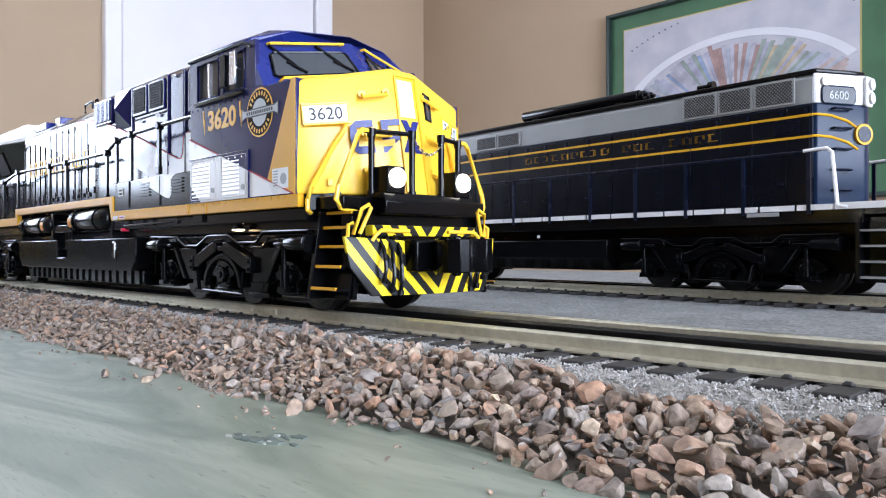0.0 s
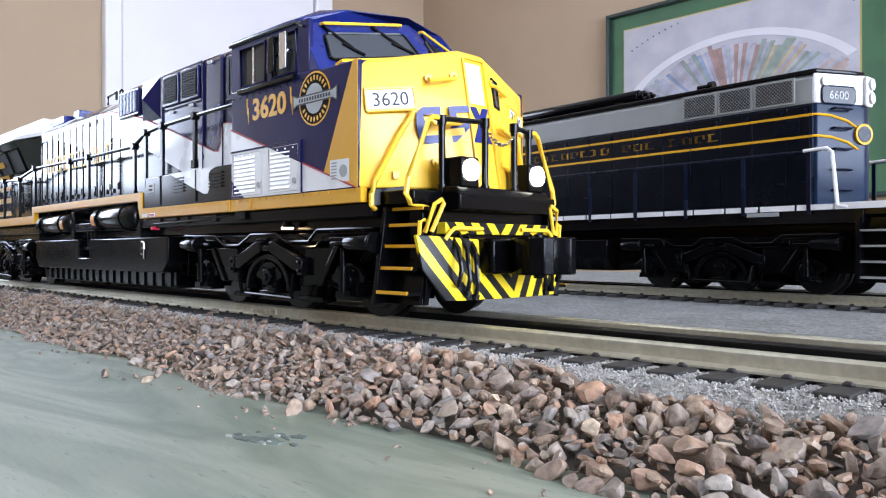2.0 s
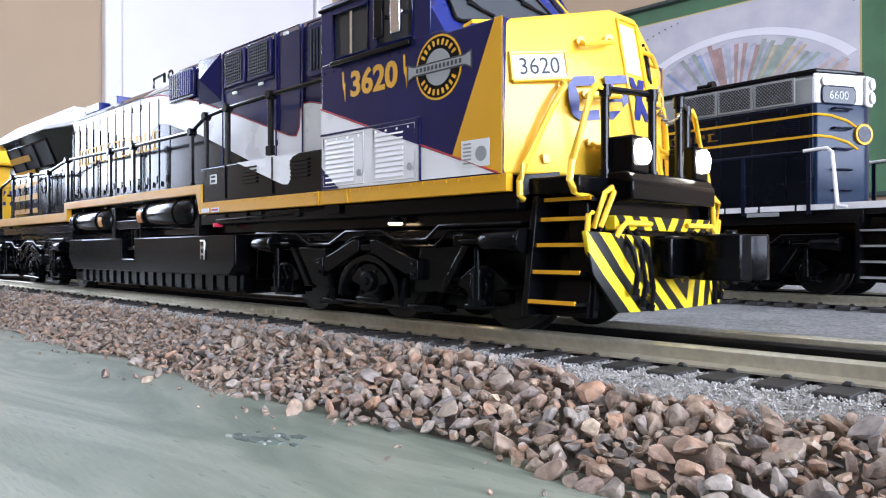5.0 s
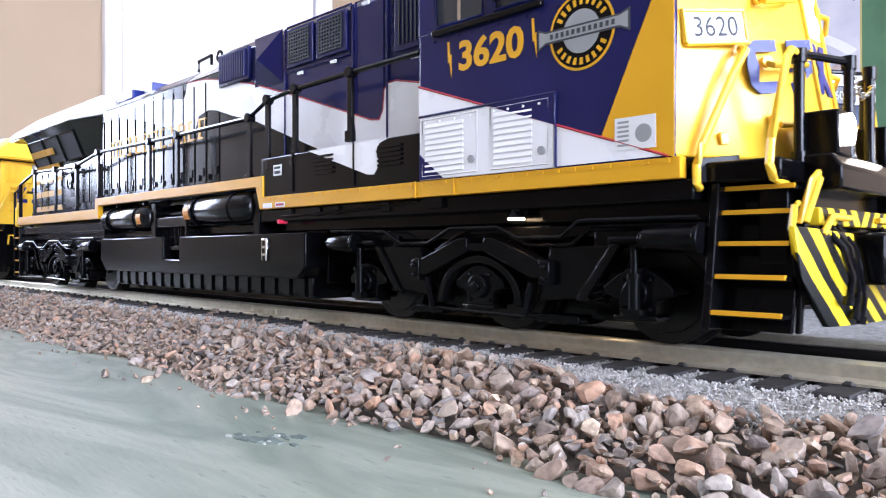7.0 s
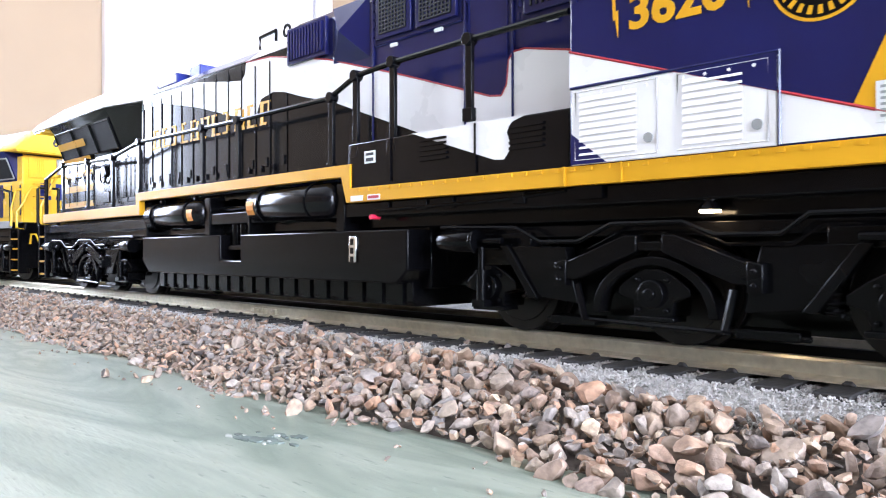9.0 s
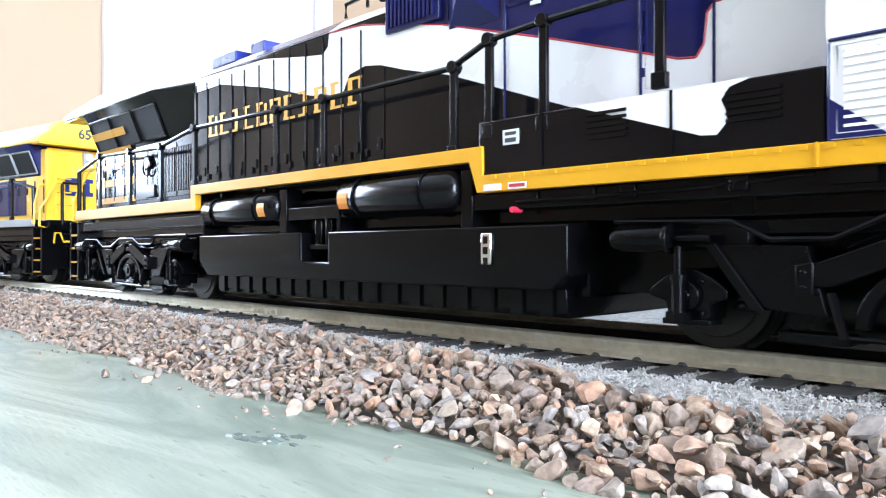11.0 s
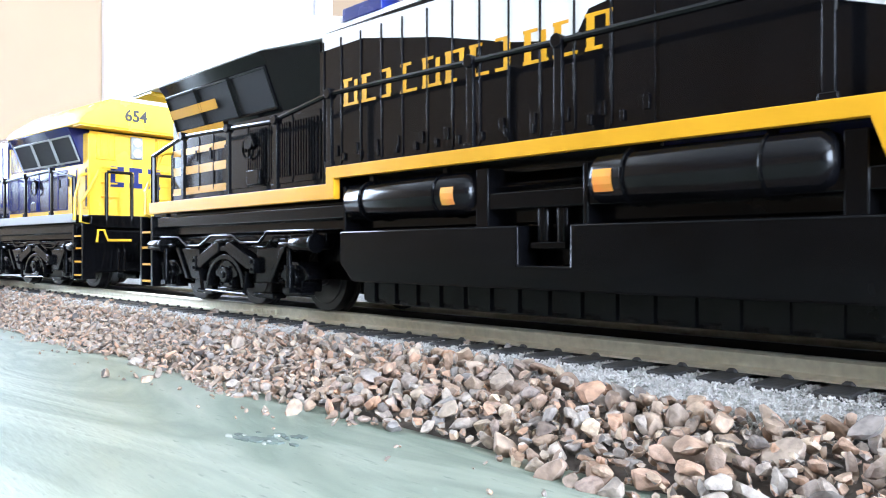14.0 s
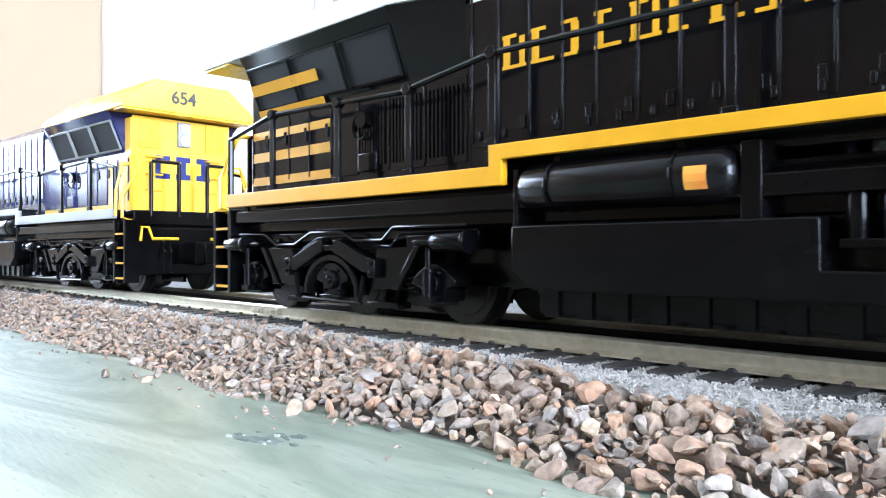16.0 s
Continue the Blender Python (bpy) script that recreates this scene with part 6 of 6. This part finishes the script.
    basis = Matrix((d, Vector((0, 0, 1)), n)).transposed().to_4x4()
    bd = part("number_board", Shape().prism([(-8.4, -2.4), (-7.4, -3.6), (7.4, -3.6), (8.4, -2.4), (8.4, 2.4), (7.4, 3.6), (-7.4, 3.6), (-8.4, 2.4)], "z", -0.3, 0.6), BLACK, loco, "black number board", 0.3, Matrix.Translation((c + d * 10.2 + n * 0.1 + Vector((0, 0, 82.2))) * MM) @ basis)
    part("board_rim", Shape().tube([(-8.4, -2.4, 0.5), (-7.4, -3.6, 0.5), (7.4, -3.6, 0.5), (8.4, -2.4, 0.5), (8.4, 2.4, 0.5), (7.4, 3.6, 0.5), (-7.4, 3.6, 0.5), (-8.4, 2.4, 0.5), (-8.4, -2.4, 0.5)], 0.3, 5), BO_LIT, bd)
    letters("board_number", "6600", 5.0, GREY_TRIM, bd, Matrix.Translation((0, -1.8 * MM, 0.66 * MM)), "white number 6600", 0.06)
    part("marker_lamp", Shape().cyl(tuple(c + d * 3.4 + Vector((0, 0, 87.6))), tuple(c + d * 3.4 + n * 1.4 + Vector((0, 0, 87.6))), 2.0, 16), LAMP_OFF, loco)
    hl = part("headlight_case", Shape().box(x1 + 7, x1 + 9, -3, 3, 78, 90.5), WHITE, loco, "", 0.8)
    for z in (81.5, 87.2):
        part("lens", Shape().cyl((x1 + 8.8, 0, z), (x1 + 10, 0, z), 2.4, 20), LAMP_OFF, hl)
    for z in (76.5, 68.5, 60, 51.5, 43):
        p, q = c + d * 7 + n * 0.1, c + d * 15.5 + n * 0.1
        part("grab_iron", Shape().tube([(p.x, p.y, z), (p.x + n.x * 1.8, p.y + n.y * 1.8, z), (q.x + n.x * 1.8, q.y + n.y * 1.8, z), (q.x, q.y, z)], 0.5, 6), BO_BLUE, loco)
    # frame, white sill, railing, steps, trucks, tank
    part("underframe", Shape().box(x0, x1 + 18, -fw + 1, fw - 1, 29, deck), BLACK, loco, "", 0.4)
    for k in range(22):
        a = x1 + 8 - (k + 1) * 15.5
        both("sill_panel", Shape().box(a + 0.7, a + 14.8, -fw - 0.2, -fw + 1, 34.4, 36.6), WHITE, loco, "white sill strip")
    both("sill_label", Shape().box(x1 - 28, x1 - 14, -fw - 0.5, -fw - 0.2, 32.4, 34.1), GREY_TRIM, loco)
    rail = [(x1 - 2 - 27.8 * k, 58) for k in range(12)]
    for sd in (-1, 1):
        part("handrail", Shape().tube([(x, sd * fw, z) for x, z in [(x1 + 3, 58.2)] + rail], 0.6, 8), BO_BLUE, loco)
        for x, z in rail:
            part("stanchion", Shape().box(x - 0.8, x + 0.8, sd * fw - 0.5, sd * fw + 0.5, 33, z), BO_BLUE, loco)
        part("step_handrail", Shape().tube([(x1 - 4, sd * fw, 58.2), (x1 + 5, sd * fw, 58.6), (x1 + 7, sd * fw, 57), (x1 + 9, sd * fw, 36), (x1 + 13, sd * fw, 35)], 0.8, 8), WHITE, loco, "white step handrail")
        part("step_handrail", Shape().tube([(x1 + 26, sd * 27, 33), (x1 + 27, sd * 26, 56), (x1 + 28.5, sd * 24, 58)], 0.8, 8), WHITE, loco, "white step handrail")
        for z in (26, 20, 14, 8):
            part("step", Shape().box(x1 + 17, x1 + 28, sd * 29 - 2.5, sd * 29 + 2.5, z - 0.4, z + 0.4), GREY_TRIM, loco)
        part("step_side", Shape().box(x1 + 15.5, x1 + 17, sd * 29 - 3, sd * 29 + 3, 6, 31), BLACK, loco)
        part("step_back", Shape().box(x1 + 17, x1 + 28, sd * 26.5 - 0.5, sd * 26.5 + 0.5, 6, 31), BLACK, loco)
    part("rear_platform", Shape().box(x1 + 6, x1 + 29, -30, 30, 32, 36.5), BLACK, loco, "", 0.4)
    part("sill_edge", Shape().box(x1 + 8, x1 + 29, -fw - 0.2, -fw + 1.5, 34.4, 37), WHITE, loco)
    part("pilot_beam", Shape().box(x1 + 28, x1 + 30, -30, 30, 10, 33), BLACK, loco, "", 0.4)
    for cx in (-42.0, -275.0):
        wheels = truck(loco, cx, (cx - 38, cx, cx + 38))
    part("center_sill", Shape().box(x0, x1 + 14, -21, 21, 9, 30), BLACK, loco)
    part("fuel_tank", Shape().prism([(-29, 24), (-29, 14), (-22, 8), (22, 8), (29, 14), (29, 24)], "x", -215, -105), BLACK, loco, "", 0.5)
    part("red_lamp", Shape().cyl((-195, -29.8, 26), (-195, -29, 26), 1.0, 12), RED_LENS, loco)
    part("gauge_dot", Shape().cyl((-152, -29.8, 26), (-152, -29, 26), 0.9, 12), PAPER, loco)
    loco.matrix_basis = Matrix.Translation(far_path(0.003)[0]) @ Matrix.Rotation(FAR_A, 4, "Z")
    return loco


older_diesel()

# ---- motion of the train ----
TRAIN = [(0.0, -372.9), (0.5, -366.2), (1.0, -359.3), (1.5, -352.1), (2.0, -343.7), (2.5, -336.1), (3.0, -328.6), (3.5, -320.4), (4.0, -311.8), (4.5, -302.9), (5.0, -293.9), (5.5, -284.5), (6.0, -274.9), (6.5, -264.9), (7.0, -254.0),
         (7.5, -242.9), (8.0, -232.1), (8.5, -221.3), (9.0, -210.2), (9.5, -198.9), (10.0, -187.2), (10.5, -175.2), (11.0, -162.8), (11.5, -149.9), (12.0, -136.9), (12.5, -123.1), (13.0, -109.9), (13.5, -95.2), (14.0, -82.0),
         (14.5, -67.6), (15.0, -52.3), (15.5, -36.8), (16.0, -21.9)]
SECOND_GAP, THIRD_GAP = 0.514, 1.01
third = copy_thing(second, Matrix.Identity(4))


def motions():
    walk(lead, [(t, on_track(s * MM)) for t, s in TRAIN])
    walk(second, [(t, on_track(s * MM - SECOND_GAP, flip=True)) for t, s in TRAIN])
    walk(third, [(t, on_track(s * MM - THIRD_GAP)) for t, s in TRAIN])
    third_wheels = [o for o in third.children_recursive if o.name.startswith("wheelset")]
    for w, sign in [(w, 1) for w in lead_wheels] + [(w, -1) for w in second_wheels] + [(w, 1) for w in third_wheels]:
        place = Matrix.Translation(w.location)
        walk(w, [(t, place @ Matrix.Rotation(sign * (s - TRAIN[0][1]) / WHEEL_R, 4, "Y")) for t, s in TRAIN])


motions()
